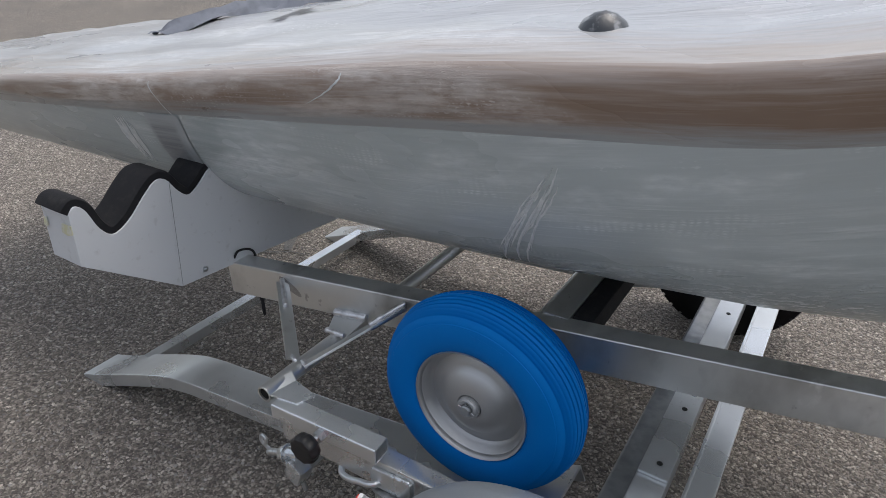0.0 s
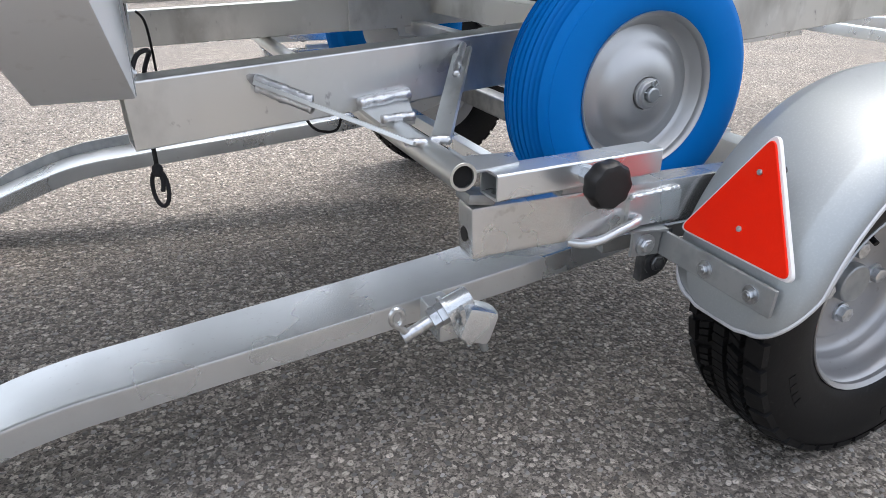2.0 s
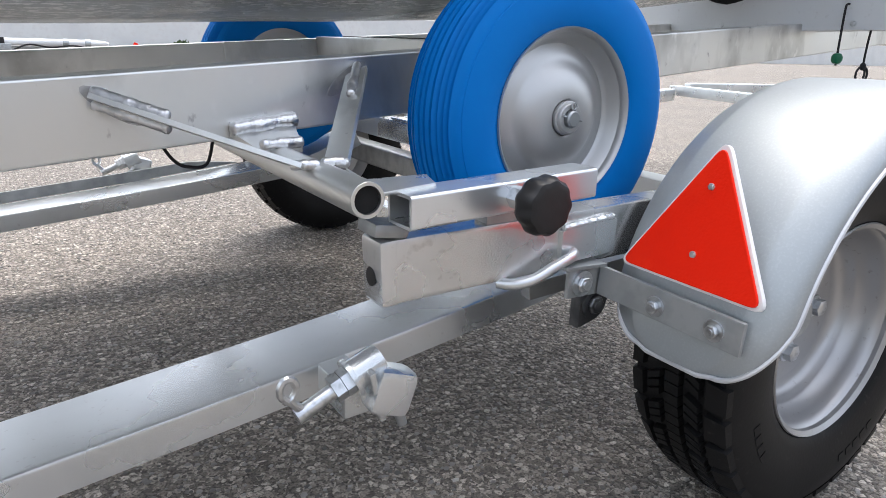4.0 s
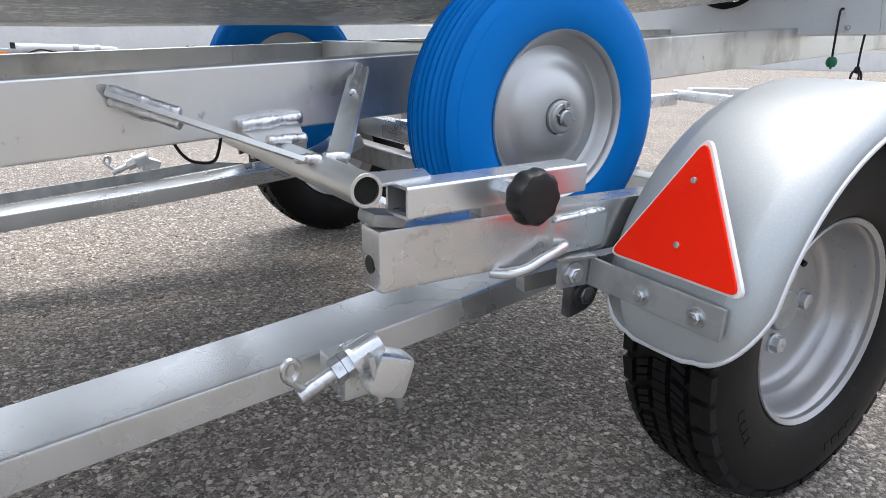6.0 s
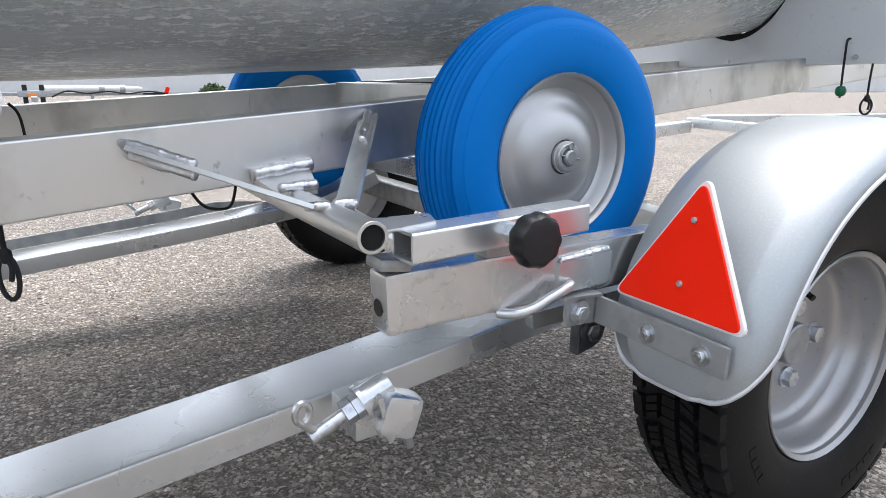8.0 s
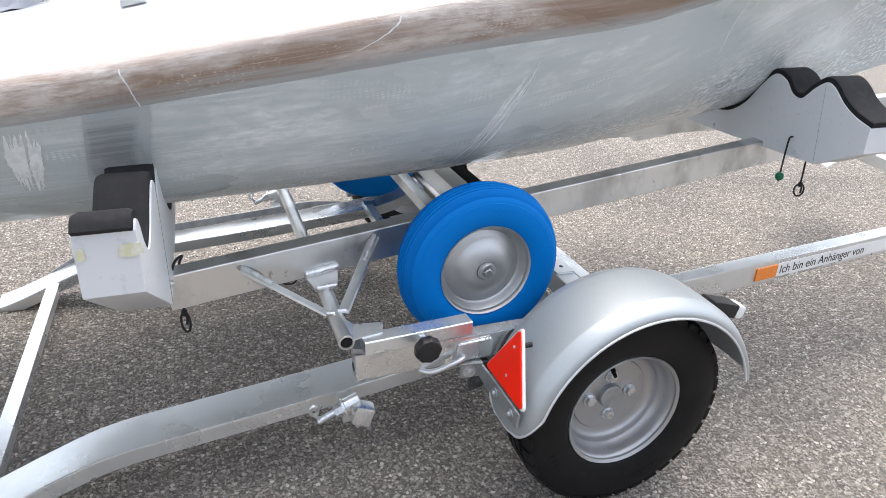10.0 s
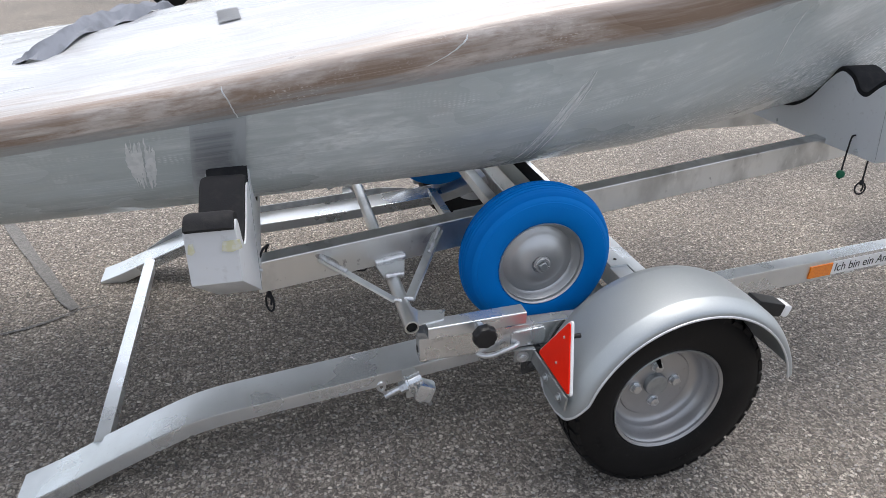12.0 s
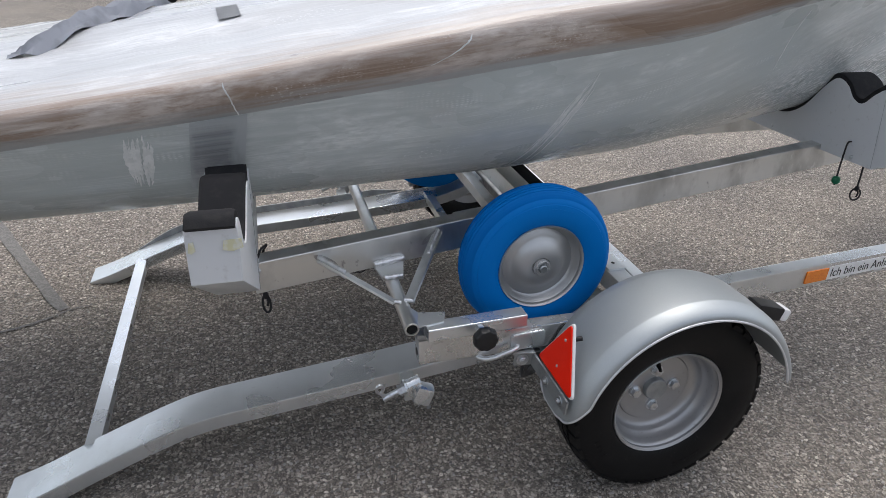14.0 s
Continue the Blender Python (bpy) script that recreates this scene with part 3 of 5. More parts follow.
both("slide_support", lambda: beam((-0.43, 0.112, 0.382), (-0.35, 0.112, 0.385), 0.02, 0.012, 0.002), zinc_dull, trailer)


def knob_bm():
    bm = bmesh.new()
    rings = []
    for s, r in ((0.0, 0.012), (-0.006, 0.0215), (-0.012, 0.0245), (-0.022, 0.0245), (-0.027, 0.0215), (-0.029, 0.016)):
        ring = []
        for k in range(96):
            a = 2 * math.pi * k / 96
            rr = r * 1.03 * (1 + 0.035 * math.cos(9 * a))
            ring.append(bm.verts.new((-0.423 + rr * math.cos(a), 0.052 + s, 0.411 + rr * math.sin(a))))
        rings.append(ring)
    for p, q in zip(rings, rings[1:]):
        for k in range(96):
            j = (k + 1) % 96
            bm.faces.new((p[k], p[j], q[j], q[k]))
    bm.faces.new(rings[0]), bm.faces.new(rings[-1])
    return bm


both("clamp_knob", knob_bm, black_plastic, trailer, "black lobed plastic clamping knob")
both("knob_screw", lambda: merge(rod((-0.423, 0.05, 0.411), (-0.423, 0.08, 0.411), 0.005, 12), rod((-0.423, 0.060, 0.411), (-0.423, 0.0735, 0.411), 0.0105, 6)), brass_bolt, trailer)
# angle piece and hook below the tube
both("doubler_plate", lambda: merge(plate([(-0.340, 0.0935, 0.328), (-0.262, 0.0945, 0.331), (-0.262, 0.0945, 0.368), (-0.340, 0.0935, 0.363)], (0, 0.012, 0), 0.001), bead((-0.338, 0.0965, 0.365), (-0.264, 0.0975, 0.370), 0.0036)), zinc, trailer)
both("lashing_hook", lambda: bent(smooth_line([(-0.412, 0.104, 0.318), (-0.400, 0.091, 0.3185), (-0.380, 0.0865, 0.322), (-0.358, 0.0845, 0.331), (-0.338, 0.0835, 0.338), (-0.328, 0.088, 0.3395), (-0.324, 0.096, 0.339)]), 0.0056, 12), zinc, trailer, "bent steel lashing hook")

# mudguard stay, bolts and reflector
STAY = [(-0.290, 0.086, 0.322), (-0.285, -0.078, 0.317), (-0.287, -0.078, 0.286), (-0.292, 0.086, 0.291)]


def stay_bm():
    a = plate(STAY, (0.005, 0, 0), 0.0012)
    return a


def stay_foot_bm():
    return plate([(-0.330, 0.090, 0.321), (-0.286, 0.087, 0.321), (-0.286, 0.087, 0.290), (-0.330, 0.090, 0.290)], (0, 0.005, 0), 0.0012)


def stay_shelf_bm():
    return plate([(-0.336, 0.088, 0.3215), (-0.286, 0.080, 0.3215), (-0.286, 0.112, 0.3225), (-0.336, 0.112, 0.3225)], (0, 0, 0.004), 0.001)


both("stay_foot", stay_foot_bm, zinc_dull, trailer)
both("stay_shelf", stay_shelf_bm, zinc_dull, trailer)
for i, stay in enumerate(both("mudguard_stay", stay_bm, zinc_dull, trailer, "flat galvanised bracket strip")):
    f = 1 if i == 0 else -1
    at = lambda x, y, z: (x, y if i == 0 else 2 * C - y, z)
    for p, ax, r in ((at(-0.312, 0.0885, 0.305), (0, -f, 0), 0.009), (at(-0.2885, 0.013, 0.302), (-1, -0.03 * f, 0), 0.0065), (at(-0.2865, -0.051, 0.301), (-1, -0.03 * f, 0), 0.0065)):
        part("bolt", hex_bolt(p, ax, r, 0.005), brass_bolt, stay)


def lug_bm():
    return plate([(-0.306, 0.094, 0.318), (-0.266, 0.094, 0.318), (-0.262, 0.094, 0.282), (-0.268, 0.094, 0.266), (-0.280, 0.094, 0.256), (-0.306, 0.094, 0.250)], (0, 0.014, 0), 0.002)


dark_zinc = material("oiled_dark_steel", (0.085, 0.088, 0.092), 0.32, 0.7, [(40, 3, 0.45, 0.65, (0.15, 0.153, 0.157))], [(80, 2, 0.1, 0.001)])
for i, lug in enumerate(both("pivot_lug", lug_bm, dark_zinc, trailer, "dark oiled pivot lug")):
    part("pivot_bolt", hex_bolt((-0.287, 0.093 if i == 0 else 2 * C - 0.093, 0.276), (0, -1 if i == 0 else 1, 0), 0.011, 0.005), dark_zinc, lug)
both("tilt_rail", lambda: beam((-0.30, 0.19, 0.262), (-0.10, 0.16, 0.288), 0.02, 0.022, 0.002), zinc_dull, trailer)

TRI = [Vector((-0.2604, -0.0212, 0.4618)), Vector((-0.2825, 0.0594, 0.3345)), Vector((-0.2782, -0.0894, 0.3320))]


def rounded_triangle(scale, r, steps=5):
    mid = (TRI[0] + TRI[1] + TRI[2]) / 3
    pts = [mid + (p - mid) * scale for p in TRI]
    out = []
    for k in range(3):
        p, a, b = pts[k], pts[k - 1], pts[(k + 1) % 3]
        pa, pb = p + (a - p).normalized() * r, p + (b - p).normalized() * r
        for i in range(steps + 1):
            t = i / steps
            out.append((1 - t) ** 2 * pa + 2 * t * (1 - t) * p + t * t * pb)
    return out


tri_normal = (TRI[1] - TRI[0]).cross(TRI[2] - TRI[0]).normalized()
if tri_normal.x > 0:
    tri_normal = -tri_normal
for side in (0, 1):
    rim_bm = plate(rounded_triangle(1.06, 0.014), tri_normal * 0.006, 0.001)
    face_bm = plate([p + tri_normal * 0.0055 for p in rounded_triangle(0.995, 0.012)], tri_normal * 0.0035, 0.0012)
    if side:
        for bm in (rim_bm, face_bm):
            for v in bm.verts:
                v.co.y = 2 * C - v.co.y
    refl = part("reflector", rim_bm, white_print, trailer, "red triangular reflector with a white edge")
    part("reflector_face", face_bm, red, refl)
    for p in ((-0.2640, -0.019, 0.423), (-0.2735, -0.017, 0.361)):
        q = Vector(p) + tri_normal * 0.009
        ax = tri_normal.copy()
        if side:
            q.y, ax.y = 2 * C - q.y, -ax.y
        part("screw", hex_bolt(q, ax, 0.0035, 0.0025), brass_bolt, refl)
    y = -0.018 if side == 0 else 2 * C + 0.018
    part("spacer", rod((-0.264, y, 0.423), (-0.240, y, 0.423), 0.005, 12), black_plastic, refl)

# mudguards
GR, GX, GY0, GY1, HUB_Z = 0.2625, -0.0135, -0.102, 0.088, 0.247


GUARD_CUT = 0.085


def guard_rear(arc):
    """How wide the guard is and how deep its lip, arc metres from its rounded rear end."""
    if arc >= GUARD_CUT:
        return 1.0, 1.0
    t = 1 - arc / GUARD_CUT
    return 1 - 0.55 * (1 - math.sqrt(max(0.0, 1 - t ** 2.2))), min(1.0, 0.06 + 1.2 * arc / GUARD_CUT)


def guard_at(a, s, dr, narrow, lip):
    mid, half = (GY0 + GY1) / 2, (GY1 - GY0) / 2 * narrow
    rr = GR + (dr * lip if dr < 0 else dr)
    return Vector((GX + rr * math.cos(a), mid + (s * 2 - 1) * half, HUB_Z + rr * math.sin(a)))


def guard_angles():
    a0, a1, n_ = radians(179), radians(14), 72
    fine = [a0 + (a1 - a0) * 0.09 * (k / 16) ** 1.8 for k in range(16)]
    return fine + [a0 + (a1 - a0) * (0.09 + 0.91 * k / n_) for k in range(n_ + 1)]


def guard_bm():
    bm = bmesh.new()
    rings = []
    across = [(0.0, -0.022), (0.0, -0.017), (0.010, -0.0115), (0.035, -0.0065), (0.08, -0.0015), (0.135, 0.0028), (0.17, 0.0048), (0.185, 0.0053), (0.24, 0.0058), (0.5, 0.007), (0.76, 0.0058), (0.815, 0.0053), (0.83, 0.0048), (0.865, 0.0028), (0.92, -0.0015), (0.965, -0.0065), (0.99, -0.0115), (1.0, -0.017), (1.0, -0.022)]
    for a in guard_angles():
        narrow, lip = guard_rear((radians(179) - a) * GR)
        rings.append([bm.verts.new(guard_at(a, s, dr, narrow, lip)) for s, dr in across])
    for p, q in zip(rings, rings[1:]):
        for i in range(len(across) - 1):
            bm.faces.new((p[i], p[i + 1], q[i + 1], q[i]))
    bmesh.ops.recalc_face_normals(bm, faces=bm.faces)
    bmesh.ops.solidify(bm, geom=bm.faces, thickness=0.0015)
    return bm


def guard_edge_bm():
    """The rolled edge: along one side, round the rear end, back along the other."""
    near, far = [], []
    for a in guard_angles():
        narrow, lip = guard_rear((radians(179) - a) * GR)
        out = Vector((math.cos(a), 0, math.sin(a))) * 0.003 * (1 - lip)
        near.append(guard_at(a, 0.0, -0.022, narrow, lip) + out)
        far.append(guard_at(a, 1.0, -0.022, narrow, lip) + out)
    a = radians(179.6)
    foot = [guard_at(a, s, 0.004, guard_rear(0)[0], 0.0) for s in (0.15, 0.3, 0.5, 0.7, 0.85)]
    return bent(near[::-1] + foot + far, 0.0026, 8)


guards = both("mudguard", guard_bm, guard_metal, trailer, "silver rounded steel mudguard")
part("guard_edge", guard_edge_bm(), guard_trim, guards[0], "pale rolled edge")
# marker lamp at the front of the mudguard
both("lamp_bracket", lambda: beam((0.160, -0.008, 0.444), (0.232, -0.008, 0.424), 0.042, 0.032, 0.006), black_plastic, trailer, "black marker lamp housing")
both("marker_lens", lambda: beam((0.232, -0.008, 0.424), (0.254, -0.008, 0.417), 0.038, 0.030, 0.008), lens_clear, trailer, "clear front marker lens")

# road wheels


def road_tyre_bm():
    half, r = 0.069, 0.240
    prof = [(0.040, 0.1255), (0.052, 0.1330), (0.0590, 0.1385), (0.0655, 0.150), (0.0710, 0.174), (0.0715, 0.196), (0.0675, 0.218), (0.061, 0.2285), (0.030, 0.2315), (0, 0.232)]
    prof = [(-s, q) for s, q in prof] + [(s, q) for s, q in prof[::-1][1:]]
    return lathe(prof, (0, 0, 0), 72, "y", True)


def tread_block(bm, lo, hi, a0, a1, skew, top):
    """One rubber block: lo to hi across the tyre, a0 to a1 round it."""
    vs = []
    for base, tap in ((True, 0.0), (False, 0.0009)):
        for y, a, sk in ((lo + tap, a0, 0), (hi - tap, a0, skew), (hi - tap, a1, skew), (lo + tap, a1, 0)):
            q = 0.222 if base else top(y)
            da = tap / 0.24 * (1 if a == a0 else -1)
            vs.append(bm.verts.new((q * math.cos(a + sk + da), y, q * math.sin(a + sk + da))))
    for f in ((4, 5, 6, 7), (0, 1, 5, 4), (1, 2, 6, 5), (2, 3, 7, 6), (3, 0, 4, 7)):
        bm.faces.new([vs[i] for i in f])


def tread_bm():
    """A plain rib round the middle, a row of slit blocks on either side of it and blocks at the shoulders."""
    bm = bmesh.new()
    n_ = 36
    step = 2 * math.pi / n_
    crown = lambda y: 0.2402 - 0.9 * y * y if abs(y) < 0.056 else 0.2312
    for k in range(n_ * 3):
        tread_block(bm, -0.0105, 0.0105, step * k / 3, step * (k + 1.0) / 3, 0, crown)
    for k in range(n_):
        for side, off in ((-1, 0.0), (1, 0.45)):
            a0 = step * (k + off)
            for part_ in range(3):
                b0 = a0 + step * 0.80 * part_ / 3
                b1 = a0 + step * (0.80 * (part_ + 1) / 3 - 0.028)
                lo, hi = sorted((side * 0.0165, side * 0.0365))
                tread_block(bm, lo, hi, b0, b1, 0.20 * step * side, crown)
            lo, hi = sorted((side * 0.0430, side * 0.0668))
            tread_block(bm, lo, hi, a0 + step * 0.3, a0 + step * 1.10, 0.16 * step * side, crown)
    return bm


def road_rim_bm():
    prof = [(-0.0555, 0.142), (-0.0600, 0.1485), (-0.058, 0.1500), (-0.053, 0.1468), (-0.048, 0.1400), (-0.040, 0.1365), (-0.030, 0.1345), (-0.020, 0.1325), (-0.013, 0.1270), (-0.008, 0.1245), (0.000, 0.1225), (0.006, 0.1180), (0.010, 0.1100), (0.0115, 0.1000), (0.008, 0.088), (0.0085, 0.078), (0.0105, 0.070), (0.0095, 0.055), (0.010, 0.040), (0.0115, 0.001)]
    back = [(0.022, 0.001), (0.030, 0.114), (0.04, 0.121), (0.052, 0.142)]
    prof, back = [[(y, r * 0.907 if r > 0.09 else r) for y, r in p] for p in (prof, back)]
    return lathe(prof + back, (0, 0, 0), 64, "y", True)


def sidewall_bars(r0, r1, y, spans, mat, tyre, thick=0.0012):
    """Plain raised bars on a tyre's sidewall, at angles (from, to, count)."""
    for a0, a1, count in spans:
        for k in range(count):
            bm = bmesh.new()
            lo = radians(a0 + (a1 - a0) * (k + 0.15) / count)
            hi = radians(a0 + (a1 - a0) * (k + 0.8) / count)
            vs = []
            for yy in (y + 0.003, y - thick):
                for r, a in ((r0, lo), (r1, lo), (r1, hi), (r0, hi)):
                    vs.append(bm.verts.new((r * math.cos(a), yy, r * math.sin(a))))
            for f in ((4, 5, 6, 7), (0, 1, 5, 4), (1, 2, 6, 5), (2, 3, 7, 6), (3, 0, 4, 7)):
                bm.faces.new([vs[i] for i in f])
            part("raised_mark", bm, mat, tyre, smooth=False)


def road_wheel(at, out):
    w = empty("road_wheel", at)
    w.parent = trailer
    w.scale = (0.97, 0.9, 0.97)
    if out < 0:
        w.rotation_euler = (0, 0, math.pi)
    t = part("tyre", road_tyre_bm(), rubber, w, "black rubber tyre with block tread")
    part("tread", tread_bm(), rubber, t)
    sidewall_bars(0.180, 0.191, -0.0714, ((-78, -52, 5), (-160, -140, 4)), rubber, t, 0.0008)
    rim = part("rim", road_rim_bm(), rim_grey, w, "silver painted steel rim")
    for k in range(4):
        a = radians(4 + 90 * k)
        p = (0.050 * math.cos(a), -0.007, 0.050 * math.sin(a))
        part("wheel_nut", merge(rod((p[0], 0.010, p[2]), (p[0], 0.0065, p[2]), 0.0145, 20), rod((p[0], 0.008, p[2]), (p[0], -0.004, p[2]), 0.0115, 6), rod((p[0], -0.004, p[2]), (p[0], -0.0056, p[2]), 0.0115, 6, 0.0085)), brass_bolt, rim)
    part("hub_cap", lathe([(0.012, 0.0285), (0.000, 0.0285), (-0.003, 0.0275), (-0.0042, 0.0255), (-0.0034, 0.0225), (-0.004, 0.001)], (0, 0, 0), 36), zinc_dull, rim, "round plated hub cap")
    part("valve", merge(rod((-0.012, 0.014, 0.086), (-0.016, -0.014, 0.076), 0.0055, 12), rod((-0.016, -0.014, 0.076), (-0.018, -0.026, 0.072), 0.004, 10)), rubber, rim, "black rubber valve")
    return w


road_wheel((-0.012, 0.014, 0.2328), 1)
road_wheel((-0.012, 2 * C - 0.014, 0.2328), -1)

# cross members
part("axle", hollow((0.0, 0.06, 0.262), (0.0, 2 * C - 0.06, 0.262), 0.05, 0.05, 0.004, 0.006), zinc_dull, trailer, "square galvanised axle tube")
part("cross_beam", beam((0.050, 0.10, 0.325), (0.050, 2 * C - 0.10, 0.325), 0.052, 0.052, 0.004), zinc, trailer)
cross_plate = part("cross_plate", beam((0.050, 0.345, 0.3545), (0.050, 2 * C - 0.345, 0.3545), 0.05, 0.006, 0.0015), zinc, trailer, "flat bar with bolt holes")
for y in (0.376, 0.535, 2 * C - 0.535, 2 * C - 0.376):
    # black discs on the bar stand for the shaded depth of its holes
    part("bolt_hole", lathe([(0.0004, 0.005), (-0.0004, 0.005)], (0.053, y, 0.3580), 14, "z"), print_hole_black, cross_plate)
part("cross_channel", merge(beam((0.125, 0.10, 0.300), (0.125, 2 * C - 0.10, 0.300), 0.045, 0.045, 0.004), beam((0.103, 0.10, 0.325), (0.103, 2 * C - 0.10, 0.325), 0.006, 0.012, 0.002)), zinc, trailer)
part("ramp_tie", beam((-0.255, 0.29, 0.256), (-0.255, 2 * C - 0.29, 0.256), 0.028, 0.028, 0.003), zinc, trailer)
part("rear_tie", merge(beam((-1.235, 0.275, 0.078), (-1.235, 2 * C - 0.275, 0.078), 0.032, 0.005, 0.001), beam((-1.222, 0.275, 0.064), (-1.222, 2 * C - 0.275, 0.064), 0.005, 0.03, 0.001)), zinc, trailer, "galvanised angle tie between the ramps")
both("ramp_foot", lambda: beam((-1.27, 0.25, 0.03), (-1.235, 0.25, 0.042), 0.06, 0.02, 0.004), rubber, trailer)

# clamp below each ramp


def clamp_bm():
    a = plate([(-0.566, 0.132, 0.222), (-0.534, 0.132, 0.225), (-0.534, 0.132, 0.192), (-0.566, 0.132, 0.190)], (0, 0.064, 0), 0.004)
    b = merge(rod((-0.5665, 0.120, 0.2397), (-0.5625, 0.120, 0.2415), 0.0195, 24), rod((-0.563, 0.121, 0.241), (-0.535, 0.123, 0.251), 0.0155, 20))
    c = beam((-0.550, 0.112, 0.232), (-0.512, 0.108, 0.219), 0.034, 0.044, 0.009, up=(0.35, 0, 1))
    d = plate([(-0.557, 0.098, 0.250), (-0.553, 0.132, 0.252), (-0.540, 0.132, 0.200), (-0.544, 0.100, 0.198)], (0.006, 0, 0.002), 0.002)
    return merge(a, b, c, d)


for i, clamp in enumerate(both("ramp_clamp", clamp_bm, zinc, trailer, "galvanised ramp clamp with a screw handle")):
    sy = (lambda y: y) if i == 0 else (lambda y: 2 * C - y)
    clamp.location = (0.004, 0, 0.007)
    part("clamp_screw", merge(rod((-0.562, sy(0.120), 0.2415), (-0.617, sy(0.119), 0.217), 0.0072, 14), rod((-0.583, sy(0.120), 0.2325), (-0.574, sy(0.120), 0.2365), 0.0130, 6), rod((-0.5735, sy(0.120), 0.2367), (-0.5665, sy(0.120), 0.2397), 0.0135, 6)), brass_bolt, clamp)
    loop = [(-0.612, sy(0.119), 0.219)] + [(-0.625 + 0.009 * math.cos(a) * 0.8, sy(0.116), 0.247 + 0.010 * math.sin(a)) for a in np.linspace(-1.4, 4.4, 14)] + [(-0.608, sy(0.119), 0.2205)]
    part("clamp_handle", bent(loop, 0.0036, 8), brass_bolt, clamp)
    part("clamp_bolt", merge(rod((-0.524, sy(0.110), 0.206), (-0.516, sy(0.110), 0.184), 0.0048, 10)), zinc_dull, clamp)

# drawbar with its side reflector and sticker
D0, D1 = Vector((0.06, 0.190, 0.345)), Vector((2.5, 0.480, 0.345))
drawbars = [part("drawbar_beam", beam(D0, D1, 0.045, 0.062, 0.006), zinc, trailer, "galvanised drawbar beam")]
dm = frame_of(D0, D1)[0]


def on_bar(u, v, lift):
    """A point on the outer face of the near beam: u along it, v above its middle."""
    return dm @ Vector((u, 0.0225 + lift, v))


def bar_plate(u0, u1, v0, v1, lift, thick, r=0.0):
    return plate([on_bar(u0, v0, lift), on_bar(u1, v0, lift), on_bar(u1, v1, lift), on_bar(u0, v1, lift)], on_bar(0, 0, thick) - on_bar(0, 0, 0), r)


part("side_reflector", bar_plate(0.483, 0.563, -0.018, 0.018, 0.0, 0.004, 0.001), orange, drawbars[0], "orange rectangular side reflector")
sticker = part("sticker", bar_plate(0.568, 1.28, -0.020, 0.019, 0.0, 0.0008), white_print, drawbars[0], "white lettered sticker")
text = bpy.data.curves.new("lettering", "FONT")
text.body, text.size, text.extrude = "Ich bin ein Anhänger von", 0.036, 0.0002
lettering = new("lettering", text)
bpy.context.view_layer.update()
tm = bpy.data.meshes.new_from_object(lettering.evaluated_get(bpy.context.evaluated_depsgraph_get()))
bpy.data.objects.remove(lettering)
tm.materials.append(print_hole_black)
lettering = new("lettering", tm)
lettering.parent = sticker
e1 = (on_bar(1, 0, 0) - on_bar(0, 0, 0)).normalized()
e2 = (on_bar(0, 1, 0) - on_bar(0, 0, 0)).normalized()
e3 = (on_bar(0, 0, 1) - on_bar(0, 0, 0)).normalized()
o = on_bar(0.576, -0.012, 0.0013)
lettering.matrix_world = Matrix(((e1.x, e2.x, e3.x, o.x), (e1.y, e2.y, e3.y, o.y), (e1.z, e2.z, e3.z, o.z), (0, 0, 0, 1)))
part("logo_bar", bar_plate(1.05, 1.25, -0.011, 0.011, 0.0009, 0.0004), print_hole_black, sticker)
part("coupling", merge(beam((2.42, C - 0.26, 0.345), (2.42, C + 0.26, 0.345), 0.06, 0.06, 0.005), beam((2.4, C, 0.36), (2.85, C, 0.38), 0.07, 0.07, 0.012), lathe([(-0.03, 0.03), (-0.01, 0.045), (0.02, 0.045), (0.04, 0.02)], (2.88, C, 0.38), 20, "z")), zinc, trailer)
part("jockey_post", merge(rod((2.5, C - 0.09, 0.05), (2.5, C - 0.09, 0.62), 0.024, 16), lathe([(-0.02, 0.05), (-0.025, 0.09), (0.025, 0.09), (0.02, 0.05)], (2.5, C - 0.09, 0.09), 24)), zinc_dull, trailer)

# ---- launching trolley, on the ramps ----
SHIFT, LIFT, PITCH = 0.028, 0.012, 1.0
PIVOT = Vector((-0.26, C, 0.448))
ride = Matrix.Translation((SHIFT, 0, LIFT)) @ Matrix.Translation(PIVOT) @ Matrix.Rotation(radians(-PITCH), 4, "Y") @ Matrix.Translation(-PIVOT)
trolley = tagged(empty("launching_trolley"), "aluminium launching trolley with blue wheels, standing on the trailer ramps", "trolley")
trolley.matrix_world = ride


def rail_y(x):
    return 0.343 + 0.146 * (x + 0.469)


def rail_z(x):
    return 0.4765 + 0.0535 * (x + 0.469)


RW, RH = 0.044, 0.074
X0, X1 = -0.89, 1.94


def rail_bm():
    h = RW / 2
    return hollow((X0, rail_y(X0) + h, rail_z(X0)), (X1, rail_y(X1) + h, rail_z(X1)), RW, RH, 0.003, 0.003)


both("side_rail", rail_bm, alu, trolley, "brushed aluminium box rail")
part("nose_plate", beam((X1 - 0.05, rail_y(X1) - 0.02, rail_z(X1)), (X1 - 0.05, 2 * C - rail_y(X1) + 0.02, rail_z(X1)), 0.08, 0.085, 0.004), alu, trolley)

# wheels
BX, BY, BZ, BR = -0.259, 0.261, 0.446, 0.184


